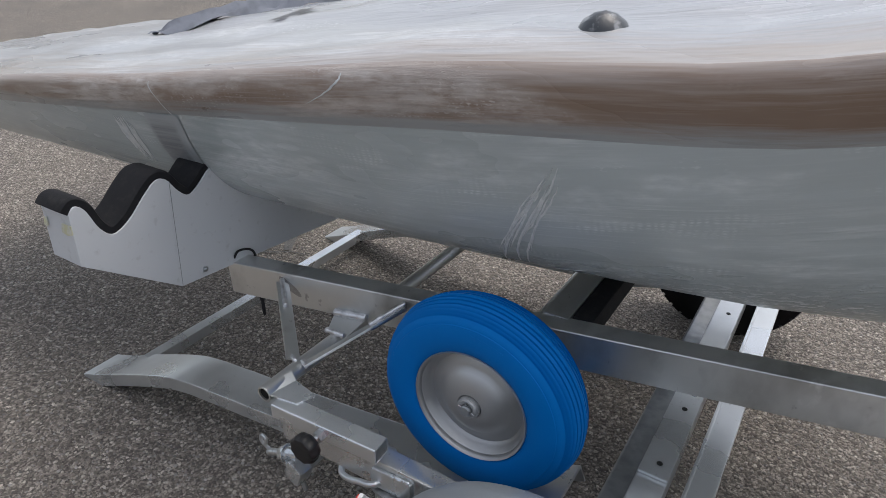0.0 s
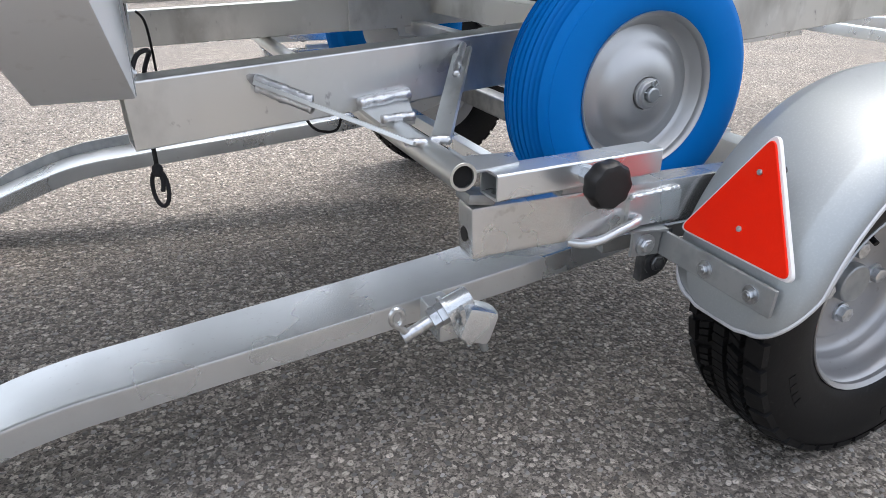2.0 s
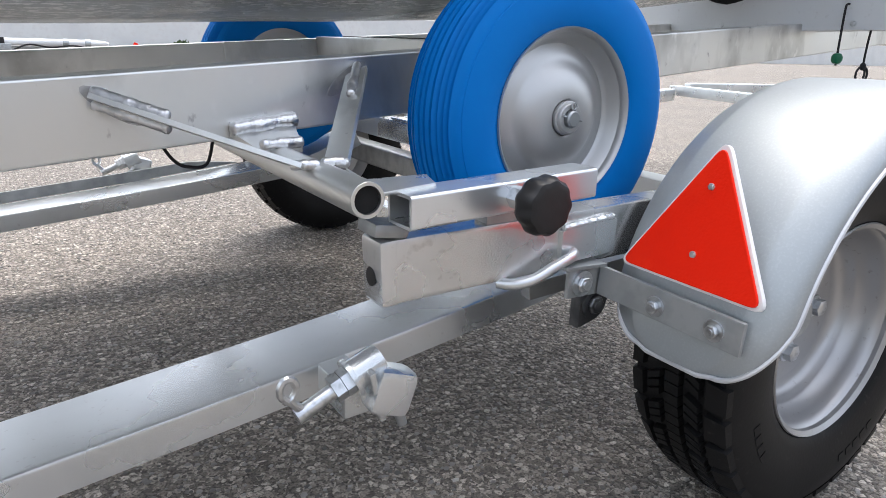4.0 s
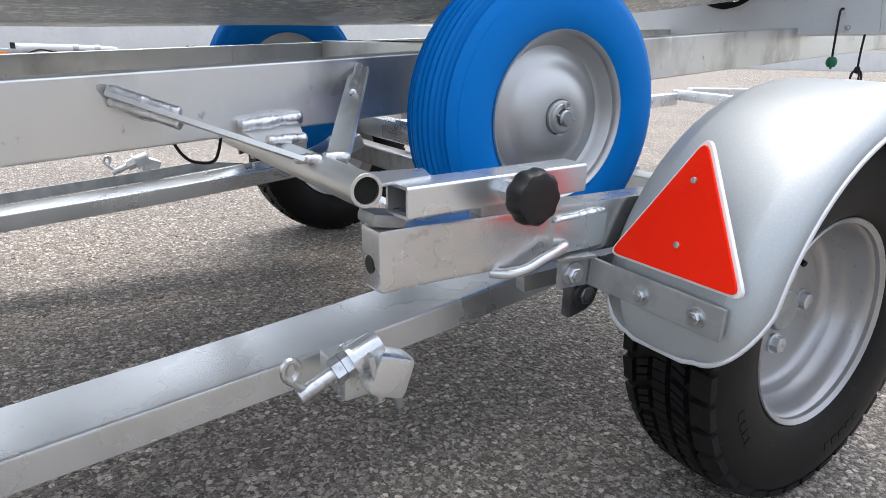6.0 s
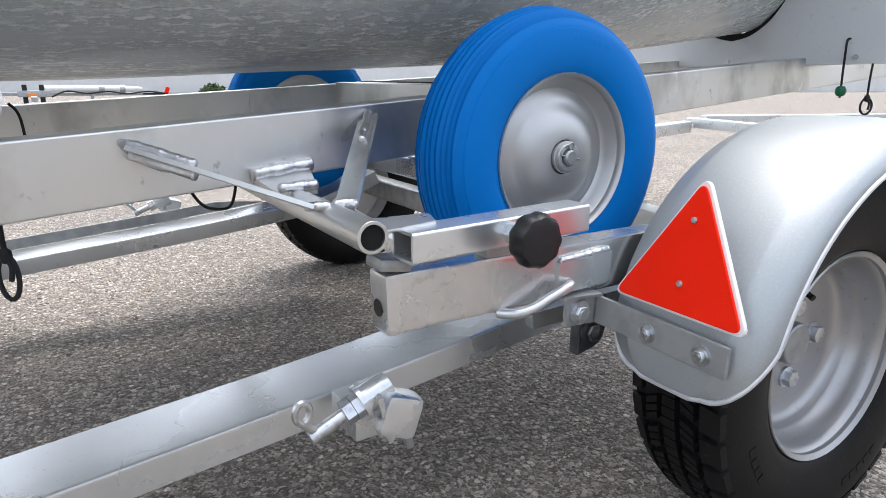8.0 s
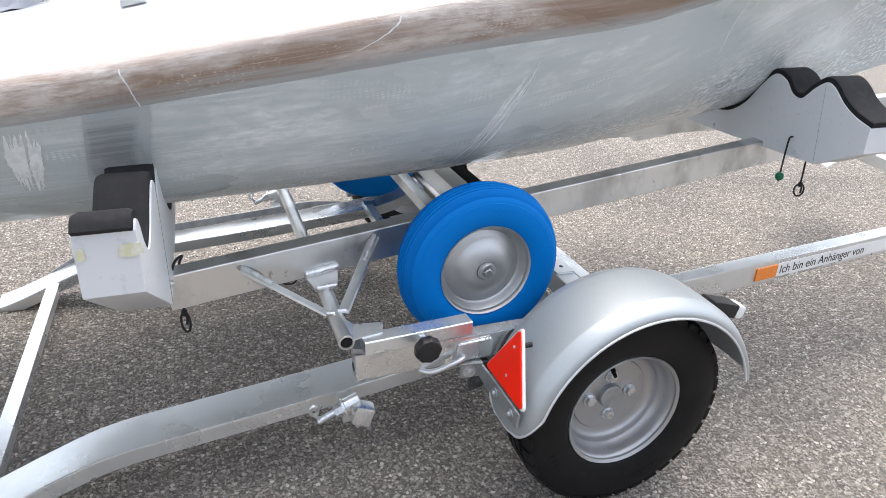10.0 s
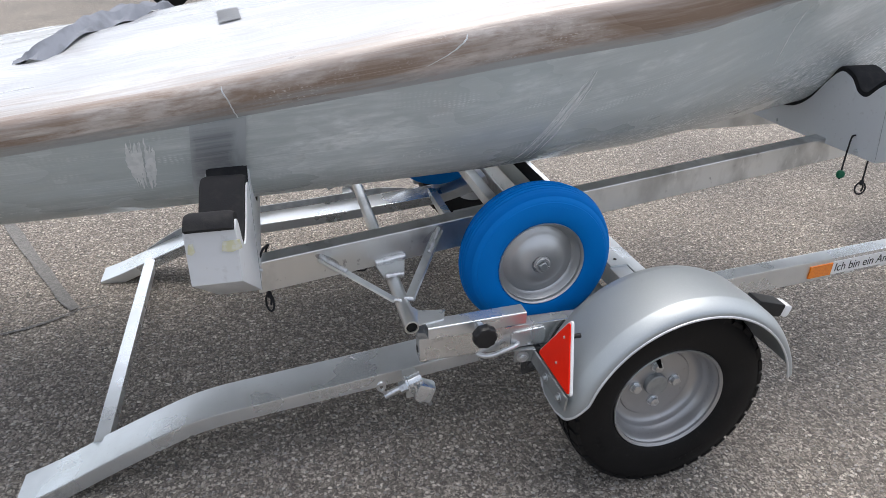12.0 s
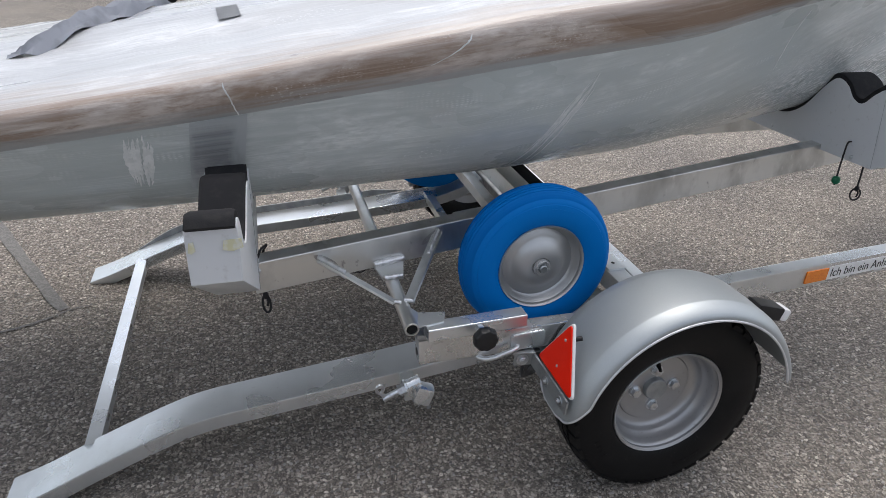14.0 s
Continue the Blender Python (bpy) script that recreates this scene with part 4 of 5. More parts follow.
def blue_tyre_bm():
    prof = []
    half = 0.050
    outer = [(0.036, 0.0990), (0.043, 0.1022), (0.0485, 0.112), (0.0515, 0.128), (0.0508, 0.145), (0.0490, 0.1545), (0.0478, 0.1552), (0.0474, 0.1575), (0.0455, 0.1620), (0.0425, 0.1655)]
    for s, r in outer:
        prof.append((s, r))
    for k, s in enumerate((0.040, 0.035, 0.029, 0.022, 0.014, 0.006)):
        crown = BR - 0.0016 - 9.5 * s * s
        prof += [(s + 0.0019, crown), (s + 0.0011, crown - 0.0044), (s - 0.0011, crown - 0.0044), (s - 0.0019, crown + 0.0004)]
    prof.append((0.0, BR))
    full = [(-s, r) for s, r in prof] + [(s, r) for s, r in prof[::-1][1:]]
    return lathe(full, (0, 0, 0), 96, "y", True)


def blue_rim_bm():
    prof = [(-0.040, 0.1005), (-0.0455, 0.1045), (-0.047, 0.1065), (-0.0445, 0.1075), (-0.0405, 0.1045), (-0.036, 0.0985), (-0.0235, 0.0945), (-0.0185, 0.088), (-0.0225, 0.0795), (-0.0255, 0.072), (-0.0265, 0.066), (-0.0325, 0.060), (-0.0385, 0.050), (-0.0425, 0.038), (-0.0435, 0.024), (-0.0425, 0.0215)]
    back = [(-0.02, 0.020), (0.02, 0.020), (0.03, 0.09), (0.04, 0.104)]
    return lathe([(y, r * 0.965 if r > 0.03 else r) for y, r in prof + back], (0, 0, 0), 72, "y", True)


def trolley_wheel(side):
    y = BY if side == 0 else 2 * C - BY
    w = empty("trolley_wheel", (BX, y, BZ))
    w.parent = trolley
    if side:
        w.rotation_euler = (0, 0, math.pi)
    tyre = part("tyre", blue_tyre_bm(), blue, w, "bright blue puncture-proof tyre with fine grooves")
    sidewall_bars(0.138, 0.145, -0.0508, ((65, 90, 6),), blue, tyre, 0.0003)
    rim = part("rim", blue_rim_bm(), silver, w, "silver dished steel rim")
    part("hub_sleeve", lathe([(-0.042, 0.0205), (-0.047, 0.0205), (-0.0475, 0.0185), (-0.0505, 0.018), (-0.052, 0.0165), (-0.052, 0.0115), (-0.046, 0.0112), (-0.045, 0.0005)], (0, 0, 0), 32), silver, rim)
    part("washer", lathe([(-0.0465, 0.0145), (-0.049, 0.0145), (-0.049, 0.008), (-0.0485, 0.0005)], (0, 0, 0), 24), zinc_dull, rim)
    stub = part("axle_end", merge(rod((0, -0.044, 0), (0, -0.0565, 0), 0.0098, 20), rod((0, -0.0565, 0), (0, -0.0585, 0), 0.0098, 20, 0.008)), zinc_dull, w, "turned axle end with a split pin")
    part("split_pin", merge(rod((-0.014, -0.0540, 0.004), (0.0155, -0.0540, -0.003), 0.0014, 8), bent([(0.002 + 0.004 * math.cos(a), -0.0540, 0.0145 + 0.004 * math.sin(a)) for a in np.linspace(-1.4, 4.6, 10)], 0.0012, 6)), zinc_dull, stub)
    return w


trolley_wheel(0)
trolley_wheel(1)
part("axle_beam", beam((BX, 0.262, BZ), (BX, 2 * C - 0.262, BZ), 0.032, 0.032, 0.004), alu, trolley)
both("axle_gusset", lambda: plate([(BX - 0.05, rail_y(BX) - 0.003, BZ + 0.05), (BX + 0.05, rail_y(BX) + 0.005, BZ + 0.052), (BX + 0.03, rail_y(BX) + 0.003, BZ - 0.022), (BX - 0.03, rail_y(BX) - 0.001, BZ - 0.022)], (0, -0.005, 0)), alu, trolley)
# padded cross beam
xb = -0.205
part("cross_beam", beam((xb, rail_y(xb) + 0.04, 0.505), (xb, 2 * C - rail_y(xb) - 0.04, 0.505), 0.05, 0.05, 0.003), alu, trolley)
part("cross_pad", beam((xb + 0.045, rail_y(xb) + 0.05, 0.506), (xb + 0.045, 2 * C - rail_y(xb) - 0.05, 0.506), 0.04, 0.052, 0.008), foam, trolley, "black foam pad on the cross beam")
both("cross_lug", lambda: plate([(x, rail_y(x) + RW + 0.0005, rail_z(x) + dz) for x, dz in ((xb - 0.215, -RH / 2), (xb - 0.088, -RH / 2), (xb - 0.088, RH / 2), (xb - 0.215, RH / 2))], (0, 0.005, 0), 0.001), alu, trolley)

# cross pipe that sticks out on both sides, with its gusset and stays
PX, PZ, PR = -0.591, 0.413, 0.0152


def pipe_bm():
    prof = [(0.083, PR - 0.0035), (0.083, PR - 0.0006), (0.0838, PR), (2 * C - 0.0838, PR), (2 * C - 0.083, PR - 0.0006), (2 * C - 0.083, PR - 0.0035), (2 * C - 0.2, PR - 0.0035), (0.2, PR - 0.0035)]
    return lathe([(s, r) for s, r in prof], (PX, 0, PZ), 32, "y", True)


part("cross_pipe", pipe_bm(), alu, trolley, "round aluminium pipe, open at its ends")
# near-black lining: the shade deep in the open pipe, put in as colour
bore = material("shaded_bore", (0.006, 0.006, 0.006), 0.8, 0.0, [(60, 3, 0.4, 0.7, (0.010, 0.010, 0.010))])
part("bore_shade", lathe([(0.086, PR - 0.0038), (0.15, PR - 0.0038), (0.151, 0.0005)], (PX, 0, PZ), 24), bore, trolley, "near-black lining that stands for the shade inside the pipe")


def gusset_bm():
    y = rail_y(PX) - 0.002
    return plate([(PX - 0.037, y - 0.006, 0.440), (PX + 0.036, y + 0.006, 0.445), (PX + 0.024, y - 0.05, PZ + 0.013), (PX - 0.022, y - 0.05, PZ + 0.013)], (0, 0.001, -0.006), 0.001)


for i, g in enumerate(both("gusset", gusset_bm, alu, trolley, "welded aluminium gusset")):
    sy = (lambda y: y) if i == 0 else (lambda y: 2 * C - y)
    y = rail_y(PX) - 0.006
    part("weld", bead((PX - 0.037, sy(y - 0.006), 0.442), (PX + 0.038, sy(y + 0.006), 0.448), 0.0085), weld_metal, g)
    part("weld", bead((PX - 0.022, sy(y - 0.050), PZ + 0.0185), (PX + 0.024, sy(y - 0.046), PZ + 0.0185), 0.006), weld_metal, g)

for tip, foot, lean in (((-0.473, 0.338, 0.496), (-0.577, 0.172, 0.425), (-0.41, 0.08, 0.92)), ((-0.748, 0.297, 0.478), (-0.606, 0.172, 0.425), (0.41, 0.08, 0.92))):
    def strut_bm(tip=tip, foot=foot, lean=lean):
        return beam(tip, foot, 0.026, 0.005, 0.0008, up=lean)

    for i, s in enumerate(both("stay", strut_bm, alu, trolley, "flat aluminium stay with lumpy welds")):
        sy = (lambda p: p) if i == 0 else (lambda p: (p[0], 2 * C - p[1], p[2]))
        t, f = Vector(tip), Vector(foot)
        for off in (-0.012, 0.012):
            u = Vector((0, 0, off * 0.5))
            a, b = t + u - (f - t).normalized() * 0.004, t + (f - t) * 0.36 + u * 0.9
            part("weld", bead(sy(a), sy(b), 0.0052), weld_metal, s)
        hx = t.x - (0.012 if t.x > -0.6 else -0.014)
        ring = [(hx + 0.026 * math.cos(a), 0, t.z - 0.008 + (0.016 * math.cos(a) * (1 if t.x > -0.6 else -1)) + 0.0105 * math.sin(a)) for a in np.linspace(0, 2 * math.pi, 18)[:-1]]
        mark = [(x, rail_y(x) - 0.0005, z) for x, _, z in ring]
        part("heat_mark", plate([sy(p) for p in mark], (0, 0.0004, 0), 0.0), burnt, s)
        part("weld", bead(sy(f + Vector((-0.012, 0.006, 0.002))), sy(f + Vector((0.012, -0.004, 0.002))), 0.005), weld_metal, s)

# ---- cradles ----


def cradle_line(pts):
    return [(float(p.y), float(p.z)) for p in smooth_line([(0, a, b) for a, b in pts], 7)]


def cradle(x0, x1, top, under, name, label, fold=9.0, swing=0.0, foam_to=9.0):
    """Padded boat cradle across the rails. top and under: (distance from the middle line, height), from the middle outwards."""
    wide = lambda d: d + (C - N) * min(1.0, d / 0.3)
    top, under, fold = [(wide(d), z) for d, z in top], [(wide(d), z) for d, z in under], wide(fold)
    line = cradle_line(top)
    full = [(C - d, z) for d, z in line[::-1]] + [(C + d, z) for d, z in line[1:]]
    low = [(C + d, z) for d, z in under[::-1]] + [(C - d, z) for d, z in under[1:]]
    outline = full + low
    def swung(bm):
        for v in bm.verts:
            v.co.x += swing * max(0.0, abs(v.co.y - C) - fold)
        return bm

    body = part(name, swung(plate([(x0, y, z) for y, z in outline], (x1 - x0, 0, 0), 0.002)), panel, trolley, label)
    # foam strip over the wavy upper edge
    t = 0.015
    bm = bmesh.new()
    full = [(y, z) for y, z in full if abs(y - C) < foam_to]
    n_ = len(full)
    rings = []
    for k, (y, z) in enumerate(full):
        y0, z0 = full[max(k - 1, 0)]
        y1, z1 = full[min(k + 1, n_ - 1)]
        d = Vector((y1 - y0, z1 - z0)).normalized()
        nrm = Vector((-d.y, d.x))
        if nrm.y < 0 and abs(nrm.y) > 0.9:
            nrm = -nrm
        ring = []
        for x, h in ((x0 + 0.003, -0.004), (x0 + 0.003, t * 0.8), (x0 + 0.010, t), (x1 - 0.010, t), (x1 - 0.003, t * 0.8), (x1 - 0.003, -0.004)):
            ring.append(bm.verts.new((x, y + nrm.x * h, z + nrm.y * h)))
        rings.append(ring)
    for p, q in zip(rings, rings[1:]):
        for i in range(6):
            j = (i + 1) % 6
            bm.faces.new((p[i], p[j], q[j], q[i]))
    bm.faces.new(rings[0]), bm.faces.new(rings[-1][::-1])
    part("foam_strip", swung(bm), foam, body, "black foam strip on the wavy edge")
    return body


REAR_RISE = 0.016
REAR_TOP = [(0, 0.497), (0.1, 0.503), (0.2, 0.540), (0.29, 0.606), (0.345, 0.672), (0.375, 0.697), (0.40, 0.692), (0.43, 0.668), (0.452, 0.659), (0.472, 0.676), (0.49, 0.702), (0.51, 0.708), (0.535, 0.688), (0.57, 0.652), (0.60, 0.637), (0.62, 0.656), (0.635, 0.694), (0.65, 0.706), (0.662, 0.694)]
FRONT_TOP = [(0, 0.652), (0.06, 0.664), (0.12, 0.700), (0.165, 0.757), (0.20, 0.797), (0.235, 0.788), (0.262, 0.757), (0.29, 0.752), (0.318, 0.785), (0.345, 0.806), (0.372, 0.798), (0.41, 0.765), (0.45, 0.742), (0.50, 0.725)]
rear = cradle(-0.955, -0.874, [(d * 1.024, z + REAR_RISE * min(1, d / 0.35)) for d, z in REAR_TOP], [(0, 0.452), (0.512, 0.498), (0.680, 0.616)], "boat_cradle", "pale padded cradle with a wavy black foam edge", 0.512, -0.12)
front = cradle(0.745, 0.855, [(d - 0.040 * min(1, d / 0.15), z - 0.028) for d, z in FRONT_TOP], [(0, 0.560), (0.330, 0.565), (0.462, 0.632)], "boat_cradle", "pale padded cradle with a wavy black foam edge")
part("fold_line", bent([(0.7445, N - 0.330, 0.569), (0.7445, N - 0.306, 0.770)], 0.0005, 6), zinc_dull, front)
part("fold_line", bent([(-0.8735, N - 0.512, 0.500), (-0.8735, N - 0.498, 0.715)], 0.0005, 6), zinc_dull, rear)
part("panel_screw", hex_bolt((0.7445, N - 0.262, 0.578), (-1, 0, 0), 0.004, 0.002), brass_bolt, front)
part("panel_screw", hex_bolt((0.7445, N + 0.06, 0.574), (-1, 0, 0), 0.004, 0.002), brass_bolt, front)
for gx, gw in ((-0.920, 0.032), (-0.972, 0.012)):
    part("glue_smear", plate([(gx, N - 0.6810, 0.676), (gx + gw * 0.5, N - 0.6810, 0.673), (gx + gw, N - 0.6810, 0.678), (gx + gw - 0.002, N - 0.6795, 0.693), (gx + 0.003, N - 0.6795, 0.692)], (0, -0.0012, 0), 0.0), glue, rear, "yellowed glue smear")
part("panel_screw", hex_bolt((-0.8745, N - 0.455, 0.510), (1, 0, 0), 0.004, 0.002), brass_bolt, rear)


def cord(name, pts, parent, loop=None, r=0.0026):
    """A cord; loop: (length, half width) of the knotted eye at its lower end."""
    line = smooth_line(pts, 6)
    ob = part(name, bent(line, r, 8), cord_black, parent, "thin black cord")
    if loop:
        long_, half = loop
        end = Vector(pts[-1])
        part("knot", lathe([(-0.009, 0.001), (-0.007, 0.0052), (-0.001, 0.0064), (0.004, 0.0058), (0.009, 0.001)], tuple(end), 14, "z"), cord_black, ob)
        eye = [end + Vector((half * math.sin(a) * 0.86, -half * math.sin(a) * 0.5, -long_ * (1 - math.cos(a)) / 2)) for a in np.linspace(0, 6.283, 18)]
        part("cord_loop", bent(eye, r, 8), cord_black, ob)
        part("cord_end", bent(smooth_line([end, end + Vector((0.004, -0.004, -0.012)), end + Vector((0.002, -0.004, -0.026))], 4), r, 8), cord_black, ob)
    return ob


cord("cord", [(-0.876, 0.290, 0.500), (-0.868, 0.296, 0.516), (-0.856, 0.315, 0.516), (-0.864, 0.336, 0.49), (-0.868, 0.342, 0.44), (-0.868, 0.342, 0.378)], rear, (0.046, 0.010))
cord("cord", [(-0.860, 2 * N - 0.32, 0.50), (-0.845, 2 * N - 0.31, 0.47), (-0.84, 2 * N - 0.31, 0.36)], rear)
g_cord = cord("cord", [(0.745, 0.424, 0.618), (0.735, 0.425, 0.614), (0.732, 0.424, 0.585), (0.731, 0.423, 0.545), (0.731, 0.422, 0.490)], front, r=0.0024)
part("cord_bead", lathe([(-0.012, 0.002), (-0.010, 0.008), (-0.004, 0.0115), (0.004, 0.0115), (0.010, 0.008), (0.012, 0.002)], (0.731, 0.422, 0.505), 20, "z"), green, g_cord, "dark green bead")
cord("cord", [(0.765, 0.378, 0.585), (0.766, 0.380, 0.555), (0.772, 0.384, 0.530), (0.776, 0.386, 0.490)], front, (0.036, 0.013), r=0.0024)

part("tie_cord", bent(smooth_line([(-0.690, 0.372, 0.455), (-0.685, 0.37, 0.425), (-0.674, 0.37, 0.405), (-0.660, 0.37, 0.397), (-0.640, 0.37, 0.399), (-0.630, 0.372, 0.43)]), 0.0018, 8), cord_black, trolley, "thin black cord")

# ---- the boat ----
boat = tagged(empty("sailing_boat"), "small grey-hulled boat wrapped in clear stretch film, resting on padded cradles", "boat")
boat.matrix_world = ride

SECTION = [(0.0, 0.0), (0.08, 0.002), (0.15, 0.011), (0.215, 0.031), (0.275, 0.061), (0.33, 0.100), (0.375, 0.150), (0.41, 0.212), (0.437, 0.284), (0.452, 0.337), (0.463, 0.375)]


def half_beam(x):
    if x < -0.5:
        return 1.0 - 0.05 * ((-0.5 - x) / 1.7) ** 2
    t = min(1.0, (x + 0.5) / 2.25)
    return max(0.02, 1 - t ** 1.55)


def keel_z(x):
    z = 0.545 + 0.0535 * (x + 0.3)
    return z + 0.012 * math.exp(-((x + 0.35) / 0.45) ** 2) + 0.045 * max(0.0, -0.35 - x) + 0.065 * max(0.0, x - 0.1) + 0.14 * max(0.0, x - 1.0) ** 2


def flare(x):
    """How much finer the sections get below than above, towards the bow."""
    return 1.0 + 1.8 * max(0.0, (x + 0.5) / 2.7)


STATIONS = [-2.3 + 0.05 * k for k in range(83)]


def hull_point(x, d, h, side):
    s = half_beam(x)
    frac = h / 0.415
    w = d * 1.119 * (s ** (1 + (flare(x) - 1) * (1 - frac)))
    sag = 0.004 * noise.noise(Vector((x * 2.2, h * 5, side * 3.0)))
    return Vector((x, C - side * (w + sag), keel_z(x) + h * (1 + 0.10 * max(0.0, x) - 0.13 * max(0.0, 0.3 - x) - 0.15 * max(0.0, -0.35 - x)) + sag))


def skin(rows, name, mat, label, v0=0.0, from_keel=False):
    """A surface from rows of points along the boat; UV in metres."""
    bm = bmesh.new()
    uvl = bm.loops.layers.uv.new("UVMap")
    grid = [[bm.verts.new(p) for p in row] for row in rows]
    run = [[v0] for _ in rows]
    for r, row in enumerate(rows):
        for a, b in zip(row, row[1:]):
            run[r].append(run[r][-1] + (b - a).length)
        if from_keel:
            run[r] = [v - run[r][len(row) // 2] for v in run[r]]
    for r in range(len(rows) - 1):
        for k in range(len(rows[r]) - 1):
            f = bm.faces.new((grid[r][k], grid[r + 1][k], grid[r + 1][k + 1], grid[r][k + 1]))
            for lp, (i, j) in zip(f.loops, ((r, k), (r + 1, k), (r + 1, k + 1), (r, k + 1))):
                lp[uvl].uv = (rows[i][j].x, run[i][j])
    return part(name, bm, mat, boat, label, crease=85)


fine_section = [(float(p.y), float(p.z)) for p in smooth_line([(0, a, b) for a, b in SECTION], 3)]
hull_rows = []
for x in STATIONS:
    hull_rows.append([hull_point(x, d, h, -1) for d, h in fine_section[::-1]] + [hull_point(x, d, h, 1) for d, h in fine_section[1:]])
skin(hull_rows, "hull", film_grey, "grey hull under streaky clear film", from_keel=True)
RAIL = [(0.463, 0.375), (0.471, 0.395), (0.4775, 0.415), (0.483, 0.432), (0.485, 0.450), (0.481, 0.467), (0.470, 0.476)]
COVER = [(0.470, 0.476), (0.445, 0.487), (0.40, 0.496), (0.34, 0.505), (0.27, 0.520), (0.2, 0.535), (0.12, 0.548), (0.0, 0.553)]
for side in (1, -1):
    skin([[hull_point(x, d, h, side) for d, h in RAIL] for x in STATIONS], "rub_rail", film_brown, "brown rub rail under stretched film")
fc = [(float(p.y), float(p.z)) for p in smooth_line([(0, a, b) for a, b in COVER], 4)]


def cover_point(x, d, h, side):
    p = hull_point(x, d, h, side)
    inner = min(1.0, (0.47 - d) / 0.1)
    p.z += inner * (0.012 * noise.noise(Vector((x * 3, d * 9, 5))) + 0.006 * noise.noise(Vector((x * 11, d * 22, 8))))
    return p


skin([[cover_point(x, d, h, 1) for d, h in fc] + [cover_point(x, d, h, -1) for d, h in fc[::-1][1:]] for x in STATIONS], "deck_cover", film_white, "white deck cover under wrinkled film")

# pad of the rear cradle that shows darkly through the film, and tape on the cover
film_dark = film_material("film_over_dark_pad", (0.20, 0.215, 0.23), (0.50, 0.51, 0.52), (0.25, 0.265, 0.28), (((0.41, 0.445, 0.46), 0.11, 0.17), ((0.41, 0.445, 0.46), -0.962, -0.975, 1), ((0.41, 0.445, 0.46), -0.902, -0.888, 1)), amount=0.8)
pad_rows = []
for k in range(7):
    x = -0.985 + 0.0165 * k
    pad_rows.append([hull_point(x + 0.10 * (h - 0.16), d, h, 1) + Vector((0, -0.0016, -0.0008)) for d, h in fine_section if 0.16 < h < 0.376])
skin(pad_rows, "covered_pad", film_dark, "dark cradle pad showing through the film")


def on_cover(x, d):
    h = float(np.interp(-abs(d), [-p[0] for p in fc], [p[1] for p in fc]))
    return cover_point(x, abs(d), h, 1 if d >= 0 else -1)


def cover_patch(name, outline, mat, label, lift=0.004):
    pts = [on_cover(x, d) + Vector((0, 0, lift)) for x, d in outline]
    bm = bmesh.new()
    bm.faces.new([bm.verts.new(p) for p in pts])
    bmesh.ops.solidify(bm, geom=bm.faces, thickness=-0.002)
    return part(name, bm, mat, boat, label, smooth=False)


tape = material("grey_tape", (0.26, 0.265, 0.275), 0.35, 0, [(60, 3, 0.45, 0.65, (0.28, 0.28, 0.29))], [(90, 2, 0.2, 0.002)], coat=0.3)
cover_patch("tape_patch", [(-0.905, 0.22), (-0.86, 0.22), (-0.868, 0.12), (-0.913, 0.12)], tape, "square of grey tape")


def cloth_bm():
    """A crumpled cloth that shows as a dark ridge in the cover."""
    bm = bmesh.new()
    n_, w = 26, 9
    rows = []
    for k in range(n_ + 1):
        t = k / n_
        x = -1.30 + 0.27 * t
        mid = 0.20 - 0.36 * t + 0.02 * math.sin(9 * t)
        row = []
        for i in range(w):
            u = i / (w - 1) * 2 - 1
            half = 0.062 * math.sin(math.pi * min(1, t * 0.9 + 0.1)) + 0.006
            p = on_cover(x, mid + u * half)
            p.z += 0.002 + 0.028 * (1 - u * u) * math.sin(math.pi * t) ** 0.5 + 0.016 * noise.noise(Vector((t * 9, u * 2.5, 2)))
            row.append(bm.verts.new(p))
        rows.append(row)
    for p, q in zip(rows, rows[1:]):
        for i in range(w - 1):
            bm.faces.new((p[i], p[i + 1], q[i + 1], q[i]))
    return bm


part("cloth_fold", cloth_bm(), slate_cloth, boat, "slate grey cloth folded on the cover")
# rounded fitting under the cover's edge
fit_at = on_cover(-0.15, 0.37)
fitting_skin = material("film_over_black_fitting", (0.035, 0.04, 0.046), 0.35, 0, [(50, 4, 0.5, 0.62, (0.3, 0.31, 0.32))], [(60, 3, 0.3, 0.003)], coat=0.4)
part("deck_fitting", lathe([(0.0, 0.036), (0.014, 0.035), (0.028, 0.027), (0.037, 0.014), (0.040, 0.001)], tuple(fit_at + Vector((0, 0, -0.02))), 28, "z"), fitting_skin, boat, "dark rounded fitting under film")

# ---- asphalt joints ----


def joint(name, pts, width):
    bm = bmesh.new()
    line = smooth_line([(x, y, 0.004) for x, y in pts], 6)
    rows = []
    for k, p in enumerate(line):
        d = (line[min(k + 1, len(line) - 1)] - line[max(k - 1, 0)]).normalized()
        side = Vector((-d.y, d.x, 0))
        w = width * (0.85 + 0.5 * noise.noise(p * 6))
        rows.append((bm.verts.new(p + side * w / 2), bm.verts.new(p - side * w / 2)))
    for a, b in zip(rows, rows[1:]):
        bm.faces.new((a[0], b[0], b[1], a[1]))
    ob = part(name, bm, patch_tar, smooth=False)
    return tagged(ob, "darker tar joint across the asphalt", "joint", kind="structure")


joint("asphalt_joint", [(-2.6, 3.2), (-1.95, 1.95), (-1.729, 1.517), (-1.585, 1.248), (-1.497, 1.079), (-1.452, 1.008)], 0.045)
joint("asphalt_joint", [(-2.4, 0.69), (-1.9, 0.835), (-1.628, 0.905), (-1.543, 0.934), (-1.482, 0.970), (-1.425, 1.010), (-1.373, 1.023)], 0.009)


